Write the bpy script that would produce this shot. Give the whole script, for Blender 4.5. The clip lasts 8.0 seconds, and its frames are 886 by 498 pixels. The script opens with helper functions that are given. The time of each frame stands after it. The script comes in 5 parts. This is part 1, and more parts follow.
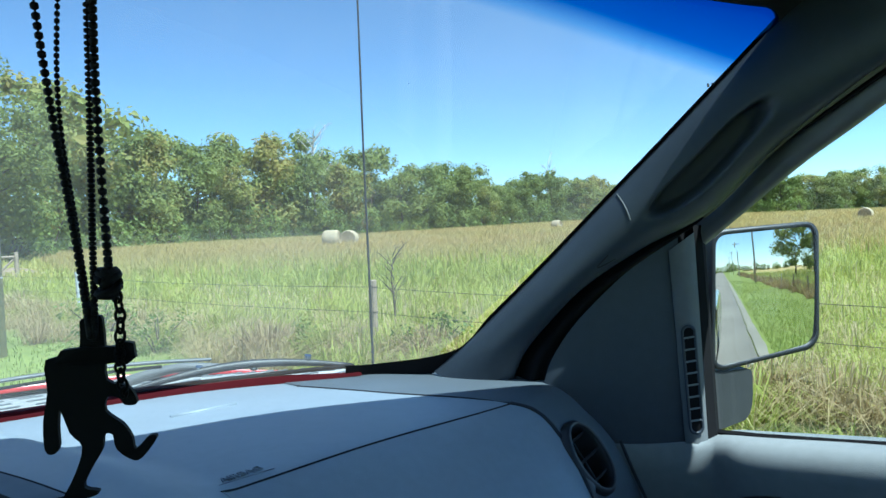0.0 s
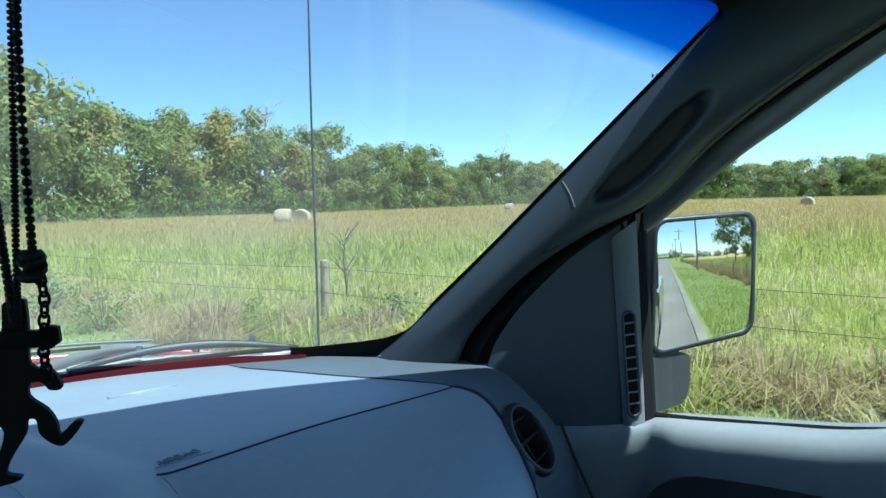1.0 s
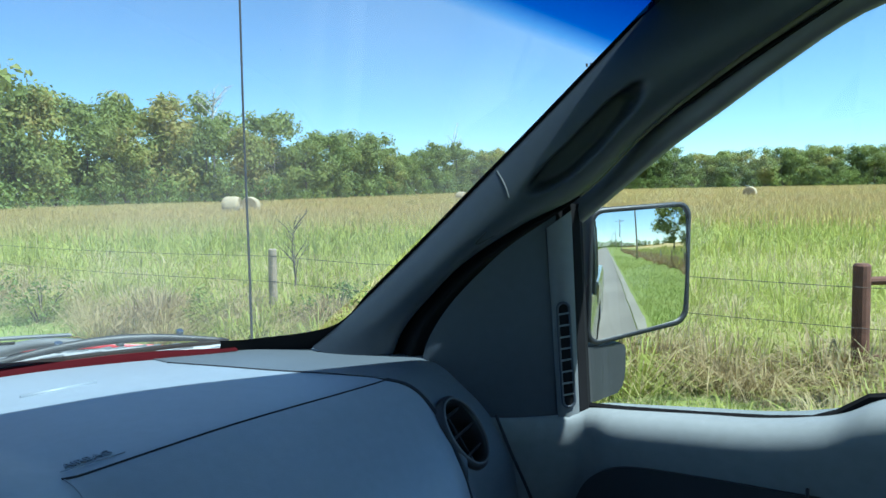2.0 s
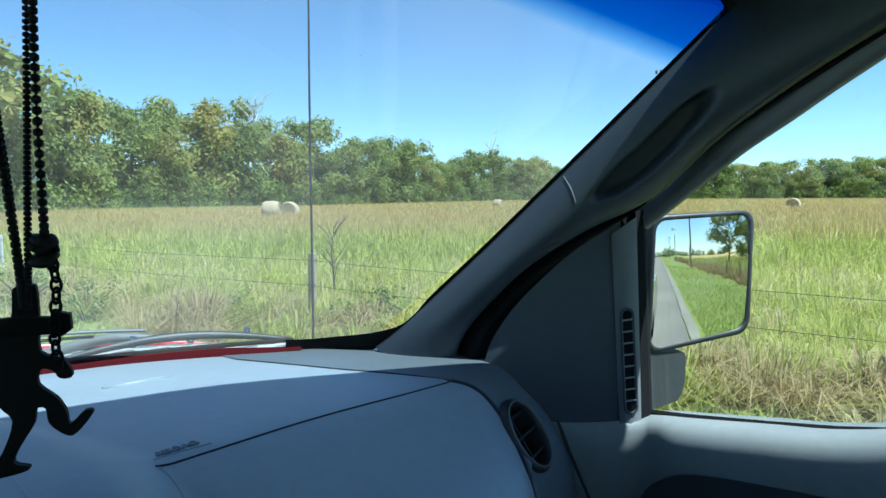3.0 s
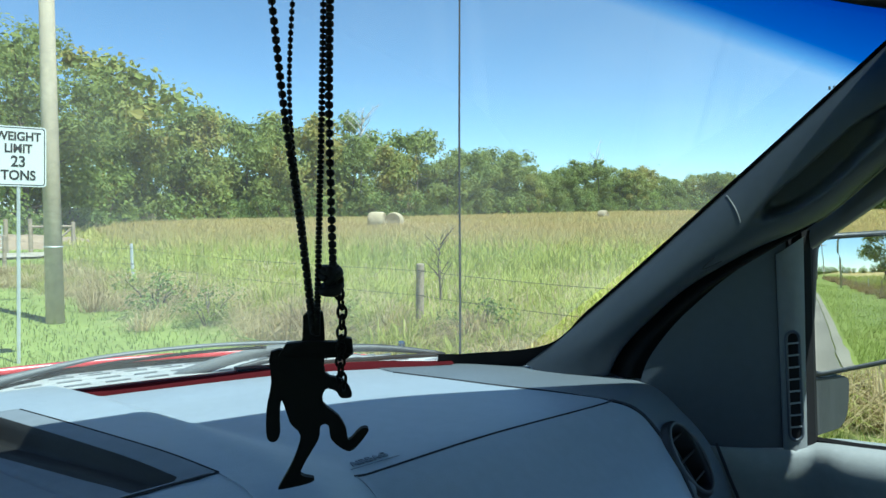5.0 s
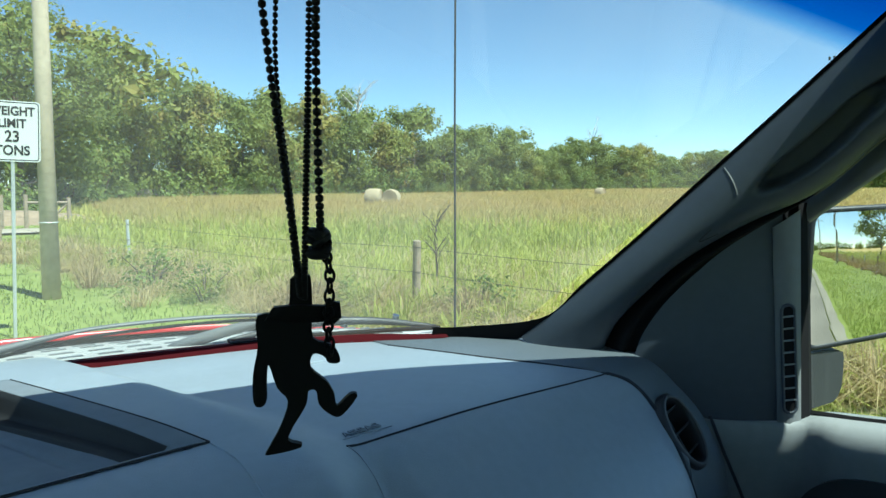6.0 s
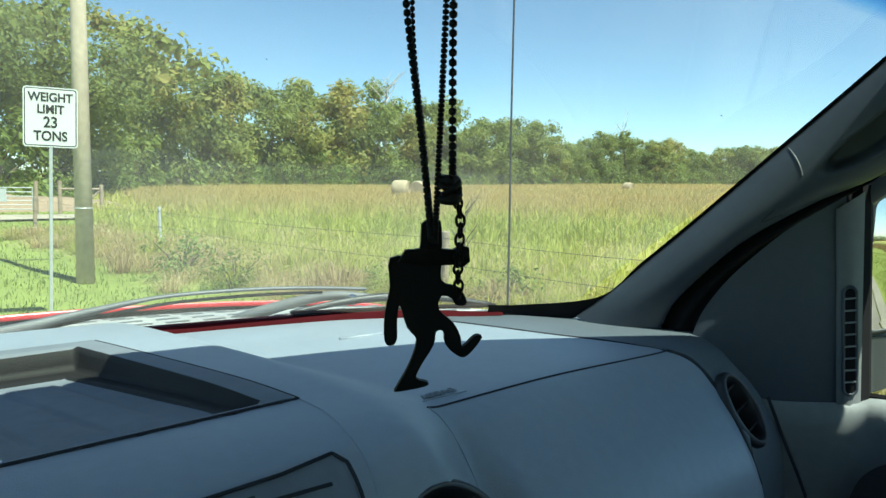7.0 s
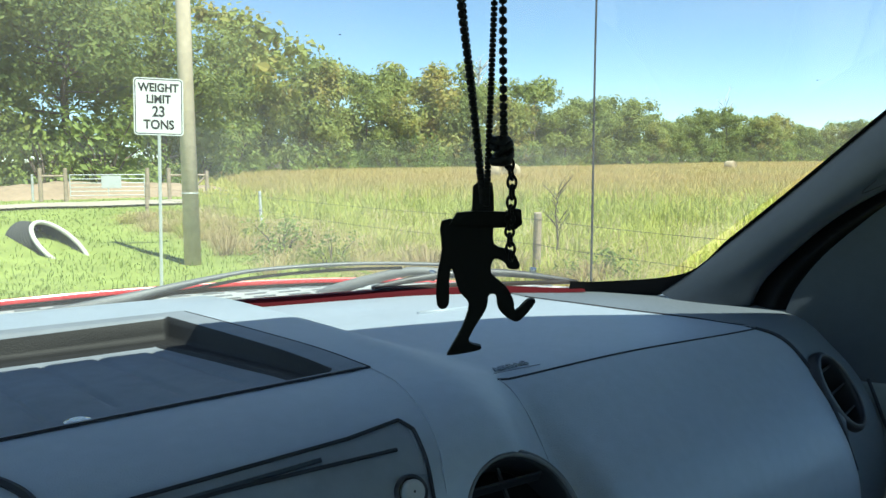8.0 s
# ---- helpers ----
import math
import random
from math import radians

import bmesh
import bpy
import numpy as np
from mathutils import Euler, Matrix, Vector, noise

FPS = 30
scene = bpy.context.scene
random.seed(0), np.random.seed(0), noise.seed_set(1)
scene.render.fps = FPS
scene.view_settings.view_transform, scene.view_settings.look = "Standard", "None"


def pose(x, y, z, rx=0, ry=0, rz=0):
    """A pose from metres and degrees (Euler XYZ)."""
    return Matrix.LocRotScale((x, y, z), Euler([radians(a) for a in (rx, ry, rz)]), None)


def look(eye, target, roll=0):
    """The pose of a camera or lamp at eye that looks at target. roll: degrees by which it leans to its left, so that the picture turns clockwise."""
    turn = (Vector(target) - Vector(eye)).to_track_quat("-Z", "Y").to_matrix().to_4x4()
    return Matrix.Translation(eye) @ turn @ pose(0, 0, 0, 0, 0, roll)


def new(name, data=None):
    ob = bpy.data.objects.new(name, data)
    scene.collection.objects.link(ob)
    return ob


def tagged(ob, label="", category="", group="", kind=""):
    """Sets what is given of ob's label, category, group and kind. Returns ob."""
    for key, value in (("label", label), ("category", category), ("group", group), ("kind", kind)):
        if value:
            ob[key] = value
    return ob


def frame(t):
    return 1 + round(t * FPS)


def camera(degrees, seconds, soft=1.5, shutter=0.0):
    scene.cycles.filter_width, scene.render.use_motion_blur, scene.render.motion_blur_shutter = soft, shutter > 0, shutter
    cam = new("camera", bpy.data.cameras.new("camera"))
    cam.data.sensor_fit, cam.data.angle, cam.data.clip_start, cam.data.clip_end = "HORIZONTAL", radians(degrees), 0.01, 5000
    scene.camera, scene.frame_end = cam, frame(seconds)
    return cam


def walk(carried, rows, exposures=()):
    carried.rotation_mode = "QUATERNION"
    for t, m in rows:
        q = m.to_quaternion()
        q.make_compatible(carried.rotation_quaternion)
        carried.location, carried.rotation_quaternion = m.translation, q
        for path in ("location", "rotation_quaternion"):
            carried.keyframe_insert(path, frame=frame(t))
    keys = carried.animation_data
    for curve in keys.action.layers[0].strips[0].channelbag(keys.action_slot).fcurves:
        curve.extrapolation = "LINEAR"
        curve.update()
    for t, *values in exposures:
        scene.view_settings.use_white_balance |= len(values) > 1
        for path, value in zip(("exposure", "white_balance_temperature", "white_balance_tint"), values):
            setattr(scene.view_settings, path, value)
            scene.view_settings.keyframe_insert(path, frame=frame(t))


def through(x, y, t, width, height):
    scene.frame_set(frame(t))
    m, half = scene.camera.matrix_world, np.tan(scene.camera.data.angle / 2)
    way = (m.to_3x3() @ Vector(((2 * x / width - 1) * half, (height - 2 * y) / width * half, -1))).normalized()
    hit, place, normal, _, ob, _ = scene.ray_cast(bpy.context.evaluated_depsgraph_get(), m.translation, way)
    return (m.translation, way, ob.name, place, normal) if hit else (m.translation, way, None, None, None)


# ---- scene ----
cam = camera(60.4, 8.0, soft=1.5)

PATH = [
    (0, (-0.077, 0.359, 1.454), (1.263, 1.842, 1.39), -2.3),
    (0.5, (-0.074, 0.354, 1.46), (1.31, 1.796, 1.371), -1.2),
    (1, (-0.072, 0.351, 1.457), (1.354, 1.749, 1.34), -1.2),
    (1.5, (-0.057, 0.35, 1.455), (1.431, 1.68, 1.322), -1.0),
    (1.7, (-0.044, 0.346, 1.459), (1.467, 1.648, 1.31), -1.0),
    (2.8, (-0.055, 0.353, 1.455), (1.419, 1.698, 1.313), -0.4),
    (3, (-0.078, 0.366, 1.455), (1.37, 1.74, 1.325), -0.2),
    (3.5, (-0.135, 0.404, 1.46), (1.238, 1.854, 1.362), 0.2),
    (4, (-0.136, 0.409, 1.461), (1.172, 1.919, 1.367), 0.3),
    (4.5, (-0.139, 0.412, 1.457), (1.129, 1.956, 1.37), 0.1),
    (4.7, (-0.14, 0.403, 1.466), (1.115, 1.957, 1.376), -0.1),
    (6, (-0.132, 0.407, 1.459), (1.124, 1.955, 1.298), 0.0),
    (6.5, (-0.151, 0.413, 1.449), (1.091, 1.971, 1.274), 0.3),
    (7, (-0.178, 0.423, 1.439), (1.025, 2.011, 1.258), 0.8),
    (7.5, (-0.159, 0.43, 1.425), (0.974, 2.066, 1.224), 0.6),
    (8, (-0.161, 0.414, 1.43), (0.836, 2.133, 1.201), -0.1),
]
walk(cam, [(t, look(e, g, r)) for t, e, g, r in PATH], exposures=[(0.0, 1.88, 5050, -6), (5.0, 1.83, 5400, -10), (6.5, 1.87, 5900, -13), (7.5, 2.0, 6250, -11), (8.0, 2.08, 6150, -6)])

# ------------------------------------------------------------------ world and sun
SUN_AZ, SUN_EL = 171.0, 62.0          # clockwise from straight ahead, over the right rear of the cab
world = bpy.data.worlds.new("sky")
scene.world = world
world.use_nodes = True
wn = world.node_tree.nodes
sky = wn.new("ShaderNodeTexSky")
sky.sky_type = "NISHITA"
sky.sun_disc = False
sky.sun_elevation, sky.sun_rotation = radians(SUN_EL), radians(SUN_AZ)
sky.air_density, sky.dust_density, sky.ozone_density = 0.8, 0.0, 1.1
sky.altitude = 1500
wn["Background"].inputs[1].default_value = 0.060
world.node_tree.links.new(sky.outputs[0], wn["Background"].inputs[0])
sun_data = bpy.data.lights.new("sun", "SUN")
sun_data.energy, sun_data.angle, sun_data.color = 3.2, radians(0.55), (1.0, 0.94, 0.84)
sun = new("sun", sun_data)
sun_way = Vector((math.sin(radians(SUN_AZ)) * math.cos(radians(SUN_EL)), math.cos(radians(SUN_AZ)) * math.cos(radians(SUN_EL)), math.sin(radians(SUN_EL))))
sun.matrix_world = look(sun_way * 60, (0, 0, 0))


# ------------------------------------------------------------------ materials
def material(name, colour, rough=0.6, metal=0.0, spread=0.12, grain=40.0, stain=3.0, bump=0.1, bump_size=200.0, spec=0.5, coat=0.0, island=0.0, coords="Object"):
    """A principled surface whose colour wanders at two scales, with a fine relief."""
    m = bpy.data.materials.new(name)
    m.use_nodes = True
    nt = m.node_tree
    n, l = nt.nodes, nt.links
    b = n["Principled BSDF"]
    tc = n.new("ShaderNodeTexCoord")
    fine, big, rel = n.new("ShaderNodeTexNoise"), n.new("ShaderNodeTexNoise"), n.new("ShaderNodeTexNoise")
    for tex, size, det in ((fine, grain, 5), (big, stain, 4), (rel, bump_size, 3)):
        tex.inputs["Scale"].default_value, tex.inputs["Detail"].default_value = size, det
        l.new(tc.outputs[coords], tex.inputs["Vector"])
    add = n.new("ShaderNodeMath")
    l.new(fine.outputs[0], add.inputs[0])
    l.new(big.outputs[0], add.inputs[1])
    ramp = n.new("ShaderNodeMapRange")
    ramp.inputs[1].default_value, ramp.inputs[2].default_value = 0.65, 1.35
    ramp.inputs[3].default_value, ramp.inputs[4].default_value = 1 - spread, 1 + spread
    l.new(add.outputs[0], ramp.inputs[0])
    value = ramp.outputs[0]
    if island:
        geo = n.new("ShaderNodeNewGeometry")
        mr = n.new("ShaderNodeMapRange")
        mr.inputs[3].default_value, mr.inputs[4].default_value = 1 - island, 1 + island
        l.new(geo.outputs["Random Per Island"], mr.inputs[0])
        mul = n.new("ShaderNodeMath")
        mul.operation = "MULTIPLY"
        l.new(value, mul.inputs[0])
        l.new(mr.outputs[0], mul.inputs[1])
        value = mul.outputs[0]
    hsv = n.new("ShaderNodeHueSaturation")
    hsv.inputs["Color"].default_value = (*colour, 1)
    l.new(value, hsv.inputs["Value"])
    l.new(hsv.outputs[0], b.inputs["Base Color"])
    b.inputs["Roughness"].default_value, b.inputs["Metallic"].default_value = rough, metal
    b.inputs["Specular IOR Level"].default_value, b.inputs["Coat Weight"].default_value = spec, coat
    if bump:
        bm_node = n.new("ShaderNodeBump")
        bm_node.inputs["Strength"].default_value, bm_node.inputs["Distance"].default_value = bump, 0.002
        l.new(rel.outputs[0], bm_node.inputs["Height"])
        l.new(bm_node.outputs[0], b.inputs["Normal"])
    return m


def leaf_material(name, dark, light, yellow=0.15, through=0.35, tip=None, wander=0.15, each=0.42, whole=0.45):
    """Leaves or blades: each island takes its own colour between two greens, some turn yellow; light passes through."""
    m = bpy.data.materials.new(name)
    m.use_nodes = True
    nt = m.node_tree
    n, l = nt.nodes, nt.links
    n.remove(n["Principled BSDF"])
    geo, ramp = n.new("ShaderNodeNewGeometry"), n.new("ShaderNodeValToRGB")
    e = ramp.color_ramp.elements
    e[0].color, e[1].color = (*dark, 1), (*light, 1)
    e[1].position = 1 - yellow
    if tip:
        x = e.new(1.0)
        x.color = (*tip, 1)
    tc, big, addn = n.new("ShaderNodeTexCoord"), n.new("ShaderNodeTexNoise"), n.new("ShaderNodeMath")
    info = n.new("ShaderNodeObjectInfo")
    big.inputs["Scale"].default_value, big.inputs["Detail"].default_value = wander, 3
    l.new(tc.outputs["Object"], big.inputs["Vector"])
    mix3 = n.new("ShaderNodeMath")
    mix3.operation = "MULTIPLY_ADD"
    l.new(geo.outputs["Random Per Island"], mix3.inputs[0])
    mix3.inputs[1].default_value = each
    l.new(big.outputs[0], addn.inputs[0])
    addn.operation = "MULTIPLY_ADD"
    addn.inputs[1].default_value, addn.inputs[2].default_value = 0.9, -0.28 + (0.42 - each) / 2 + (0.45 - whole) / 2
    l.new(addn.outputs[0], mix3.inputs[2])
    obj = n.new("ShaderNodeMath")
    obj.operation = "MULTIPLY_ADD"
    l.new(info.outputs["Random"], obj.inputs[0])
    obj.inputs[1].default_value = whole
    l.new(mix3.outputs[0], obj.inputs[2])
    l.new(obj.outputs[0], ramp.inputs[0])
    d, t, g = n.new("ShaderNodeBsdfDiffuse"), n.new("ShaderNodeBsdfTranslucent"), n.new("ShaderNodeBsdfGlossy")
    g.inputs["Roughness"].default_value = 0.45
    mix, mix2 = n.new("ShaderNodeMixShader"), n.new("ShaderNodeMixShader")
    mix.inputs[0].default_value, mix2.inputs[0].default_value = through, 0.008
    l.new(ramp.outputs[0], d.inputs[0])
    l.new(ramp.outputs[0], t.inputs[0])
    l.new(d.outputs[0], mix.inputs[1])
    l.new(t.outputs[0], mix.inputs[2])
    l.new(mix.outputs[0], mix2.inputs[1])
    l.new(g.outputs[0], mix2.inputs[2])
    l.new(mix2.outputs[0], n["Material Output"].inputs["Surface"])
    return m


def glass_material(name, tint=(0.97, 0.985, 0.98), gloss=0.05, haze=0.0, grazing=False):
    m = bpy.data.materials.new(name)
    m.use_nodes = True
    nt = m.node_tree
    n, l = nt.nodes, nt.links
    n.remove(n["Principled BSDF"])
    tr, gl, mix = n.new("ShaderNodeBsdfTransparent"), n.new("ShaderNodeBsdfGlossy"), n.new("ShaderNodeMixShader")
    tr.inputs[0].default_value = (*tint, 1)
    gl.inputs["Roughness"].default_value = 0.02
    mix.inputs[0].default_value = gloss
    if grazing:
        fr = n.new("ShaderNodeFresnel")
        fr.inputs[0].default_value = 1.5
        l.new(fr.outputs[0], mix.inputs[0])
    l.new(tr.outputs[0], mix.inputs[1])
    l.new(gl.outputs[0], mix.inputs[2])
    if haze:
        # dust film on the glass, wiped thinner in smears
        film, mixh, tc = n.new("ShaderNodeBsdfTranslucent"), n.new("ShaderNodeMixShader"), n.new("ShaderNodeTexCoord")
        smear, mr = n.new("ShaderNodeTexNoise"), n.new("ShaderNodeMapRange")
        film.inputs[0].default_value = (0.82, 0.76, 0.66, 1)
        smear.inputs["Scale"].default_value, smear.inputs["Detail"].default_value = 5.0, 4
        mr.inputs[1].default_value, mr.inputs[2].default_value = 0.3, 0.7
        mr.inputs[3].default_value, mr.inputs[4].default_value = haze * 0.4, haze * 1.6
        l.new(tc.outputs["Object"], smear.inputs["Vector"])
        l.new(smear.outputs[0], mr.inputs[0])
        l.new(mr.outputs[0], mixh.inputs[0])
        l.new(tr.outputs[0], mixh.inputs[1])
        l.new(film.outputs[0], mixh.inputs[2])
        l.new(mixh.outputs[0], mix.inputs[1])
    l.new(mix.outputs[0], n["Material Output"].inputs["Surface"])
    return m


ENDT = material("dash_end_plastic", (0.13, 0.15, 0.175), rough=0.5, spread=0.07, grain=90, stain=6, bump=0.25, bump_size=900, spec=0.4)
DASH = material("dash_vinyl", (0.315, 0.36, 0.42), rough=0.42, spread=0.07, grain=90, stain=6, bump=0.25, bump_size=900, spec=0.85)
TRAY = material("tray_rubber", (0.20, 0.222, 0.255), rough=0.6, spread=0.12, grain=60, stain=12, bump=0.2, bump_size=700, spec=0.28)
TRAYW = material("tray_wall_dark", (0.022, 0.022, 0.023), rough=0.55, spread=0.1, grain=60, stain=12, bump=0.2, bump_size=700, spec=0.2)
PILLAR = material("pillar_plastic", (0.045, 0.054, 0.068), rough=0.4, spread=0.08, grain=80, stain=6, bump=0.2, bump_size=800, spec=0.4)
DOOR = material("door_plastic", (0.19, 0.205, 0.21), rough=0.6, spread=0.08, grain=80, stain=5, bump=0.2, bump_size=800, spec=0.35)
SEAM = material("seam_shadow_gap", (0.02, 0.022, 0.028), rough=0.8, spread=0.1, bump=0)
RUBBER = material("black_rubber", (0.008, 0.008, 0.009), rough=0.8, spread=0.2, bump=0.1, spec=0.12)
BLACK = material("black_plastic", (0.02, 0.021, 0.024), rough=0.45, spread=0.15, bump=0.15, bump_size=600)
GREYP = material("grey_wiper_plastic", (0.12, 0.125, 0.13), rough=0.5, spread=0.1, bump=0.1)
COWL = material("cowl_plastic", (0.38, 0.38, 0.37), rough=0.55, spread=0.12, grain=60, stain=8, bump=0.2)
RED = material("red_paint", (0.42, 0.012, 0.016), rough=0.25, spread=0.06, bump=0.02, coat=0.8)
DARKRED = material("dark_red_strip", (0.055, 0.003, 0.006), rough=0.8, spread=0.15, bump=0.05, spec=0.1)
SIDE = material("side_paint", (0.30, 0.29, 0.24), rough=0.22, metal=0.4, spread=0.05, bump=0.02, coat=0.6)
# unseen seats, back wall and lining, kept pale to bounce light onto the dash
SEATG = material("bounce_cloth", (0.40, 0.41, 0.42), rough=0.95, spread=0.15, grain=150, stain=8, bump=0.4, bump_size=900, spec=0.1)
LINER = material("bounce_lining", (0.66, 0.66, 0.64), rough=0.95, spread=0.08, grain=200, stain=4, bump=0.4, bump_size=1200, spec=0.1)
FOOTP = material("mirror_foot_plastic", (0.05, 0.053, 0.056), rough=0.5, spread=0.12, bump=0.15, bump_size=600)
LETTER = material("moulded_letter", (0.22, 0.25, 0.29), rough=0.6, spread=0.06, bump=0.05)
STRIP = material("demister_plastic", (0.14, 0.15, 0.155), rough=0.55, spread=0.08, grain=80, stain=5, bump=0.2, bump_size=800, spec=0.35)
DUSTG = material("dusty_drive", (0.36, 0.32, 0.25), rough=0.95, spread=0.2, grain=20, stain=0.5, bump=0.6, bump_size=40)
EARTH = material("bare_earth", (0.27, 0.20, 0.135), rough=0.95, spread=0.3, grain=5, stain=0.5, bump=0.8, bump_size=20)
HEADL = material("headliner_cloth", (0.12, 0.12, 0.075), rough=0.9, spread=0.15, grain=200, bump=0.4, bump_size=1200)
STEEL = material("bright_steel", (0.6, 0.6, 0.6), rough=0.25, metal=1.0, spread=0.05, bump=0.03)
CHARM = material("blackened_metal", (0.003, 0.003, 0.0032), rough=0.6, spread=0.2, bump=0.1, spec=0.12)
CORD = material("black_cord", (0.003, 0.003, 0.0035), rough=0.55, spread=0.2, bump=0.3, bump_size=2000, spec=0.2)
GLASS = glass_material("clear_glass", tint=(0.86, 0.89, 0.88))
DUSTY = glass_material("dusty_glass", tint=(0.79, 0.82, 0.81), haze=0.07, grazing=True)
PALEB = material("pale_dead_bark", (0.42, 0.40, 0.36), rough=0.9, spread=0.25, grain=10, stain=1, bump=0.5, bump_size=20)
MIRROR = material("mirror_silver", (0.68, 0.655, 0.60), rough=0.01, metal=1.0, spread=0.01, bump=0)
ASPHALT = material("asphalt", (0.24, 0.225, 0.20), spec=0.15, rough=0.9, spread=0.25, grain=60, stain=0.4, bump=0.6, bump_size=90)
GRAVEL = material("pale_gravel", (0.25, 0.235, 0.195), rough=0.95, spread=0.25, grain=40, stain=0.6, bump=0.8, bump_size=60)
BARK = material("bark", (0.12, 0.095, 0.07), rough=0.95, spread=0.35, grain=8, stain=1, bump=0.8, bump_size=14)
WOOD = material("weathered_post_wood", (0.30, 0.235, 0.17), rough=0.9, spread=0.3, grain=25, stain=4, bump=0.6, bump_size=60)
POLEW = material("pole_wood", (0.48, 0.40, 0.30), rough=0.9, spread=0.2, grain=12, stain=2, bump=0.5, bump_size=40)
GALV = material("galvanised_post", (0.52, 0.53, 0.53), rough=0.5, metal=0.3, spread=0.12, bump=0.1)
RUST = material("rusty_pipe", (0.13, 0.06, 0.04), rough=0.85, metal=0.1, spread=0.35, grain=20, stain=4, bump=0.5, bump_size=60)
WIRE = material("fence_wire", (0.11, 0.09, 0.075), rough=0.7, metal=0.4, spread=0.2, bump=0)
HAY = material("hay", (0.38, 0.31, 0.20), rough=0.95, spread=0.3, grain=14, stain=2, bump=0.9, bump_size=25)
CONCRETE = material("concrete", (0.45, 0.43, 0.39), rough=0.9, spread=0.2, grain=20, stain=2, bump=0.4, bump_size=60)
SIGNW = material("sign_white", (0.64, 0.645, 0.63), rough=0.4, spread=0.04, bump=0.02)
SIGNB = material("sign_black", (0.01, 0.01, 0.01), rough=0.5, spread=0.1, bump=0)
LEAF = leaf_material("tree_leaf", (0.125, 0.175, 0.055), (0.29, 0.325, 0.10), yellow=0.22, tip=(0.36, 0.30, 0.095), each=0.24, whole=0.6, through=0.45)
BUSH = leaf_material("bush_leaf", (0.115, 0.165, 0.05), (0.26, 0.32, 0.09), yellow=0.12, tip=(0.26, 0.22, 0.06), each=0.24, whole=0.6)
GREENB = leaf_material("green_blade", (0.28, 0.31, 0.065), (0.49, 0.50, 0.14), yellow=0.25, tip=(0.56, 0.50, 0.24), through=0.4)
STRAWB = leaf_material("straw_blade", (0.42, 0.33, 0.16), (0.68, 0.58, 0.34), yellow=0.2, tip=(0.28, 0.30, 0.09), through=0.5)
DULLB = leaf_material("dull_blade", (0.37, 0.36, 0.09), (0.55, 0.50, 0.17), yellow=0.3, tip=(0.46, 0.36, 0.15), through=0.4, wander=0.05)
SEEDB = leaf_material("seed_stalk", (0.44, 0.315, 0.14), (0.50, 0.38, 0.175), yellow=0.3, tip=(0.46, 0.40, 0.17), through=0.35, wander=0.03, each=0.12)
BROWNB = leaf_material("brown_weed", (0.25, 0.19, 0.10), (0.46, 0.36, 0.20), yellow=0.15, tip=(0.26, 0.24, 0.10), through=0.4)
SHORTB = leaf_material("short_grass", (0.17, 0.235, 0.045), (0.29, 0.35, 0.085), yellow=0.15, tip=(0.34, 0.33, 0.12), through=0.55, wander=0.4)


# ------------------------------------------------------------------ mesh helpers
def mesh_object(name, bm, mat, parent=None, smooth=False, label=""):
    me = bpy.data.meshes.new(name)
    bm.normal_update()
    bm.to_mesh(me)
    bm.free()
    if smooth:
        for p in me.polygons:
            p.use_smooth = True
    me.materials.append(mat)
    ob = new(name, me)
    ob.parent = parent
    if label:
        tagged(ob, label)
    return ob


def part(name, bm, mat, parent, label="", smooth=False):
    return mesh_object(name, bm, mat, parent, smooth, label)


def raw_object(name, verts, faces, mat, parent=None, smooth=False):
    me = bpy.data.meshes.new(name)
    me.from_pydata(verts, [], faces)
    me.update()
    if smooth:
        for p in me.polygons:
            p.use_smooth = True
    me.materials.append(mat)
    ob = new(name, me)
    ob.parent = parent
    return ob


def box(bm, lo, hi, bevel=0.0, m=None):
    r = bmesh.ops.create_cube(bm, size=1)
    vs = r["verts"]
    c = [(a + b) / 2 for a, b in zip(lo, hi)]
    s = [b - a for a, b in zip(lo, hi)]
    bmesh.ops.transform(bm, matrix=Matrix.LocRotScale(c, None, s), verts=vs)
    if bevel:
        edges = list({e for v in vs for e in v.link_edges})
        vs = bmesh.ops.bevel(bm, geom=edges, offset=bevel, segments=2, affect="EDGES", profile=0.6)["verts"]
    if m is not None:
        bmesh.ops.transform(bm, matrix=m, verts=list(set(vs)))
    return bm


def tube(bm, pts, radius, sides=8, closed=False, caps=True):
    """A round bar through pts; radius is one number or one for each point."""
    pts = [Vector(p) for p in pts]
    n = len(pts)
    rs = radius if isinstance(radius, (list, tuple)) else [radius] * n
    rings = []
    side = None
    for i, p in enumerate(pts):
        a = pts[(i - 1) % n] if closed or i else p
        b = pts[(i + 1) % n] if closed or i < n - 1 else p
        d = (b - a).normalized()
        if side is None:
            side = d.orthogonal().normalized()
        side = (side - d * side.dot(d)).normalized()
        up = d.cross(side)
        rings.append([bm.verts.new(p + (side * math.cos(2 * math.pi * k / sides) + up * math.sin(2 * math.pi * k / sides)) * rs[i]) for k in range(sides)])
    for i in range(n if closed else n - 1):
        r0, r1 = rings[i], rings[(i + 1) % n]
        for k in range(sides):
            bm.faces.new((r0[k], r0[(k + 1) % sides], r1[(k + 1) % sides], r1[k]))
    if caps and not closed:
        bm.faces.new(rings[0][::-1])
        bm.faces.new(rings[-1])
    return bm


def loft(bm, rows, closed=False):
    """Quads between rows of points, all of one length."""
    vs = [[bm.verts.new(p) for p in row] for row in rows]
    for a, b in zip(vs, vs[1:]):
        n = len(a)
        for k in range(n if closed else n - 1):
            bm.faces.new((a[k], a[(k + 1) % n], b[(k + 1) % n], b[k]))
    return vs


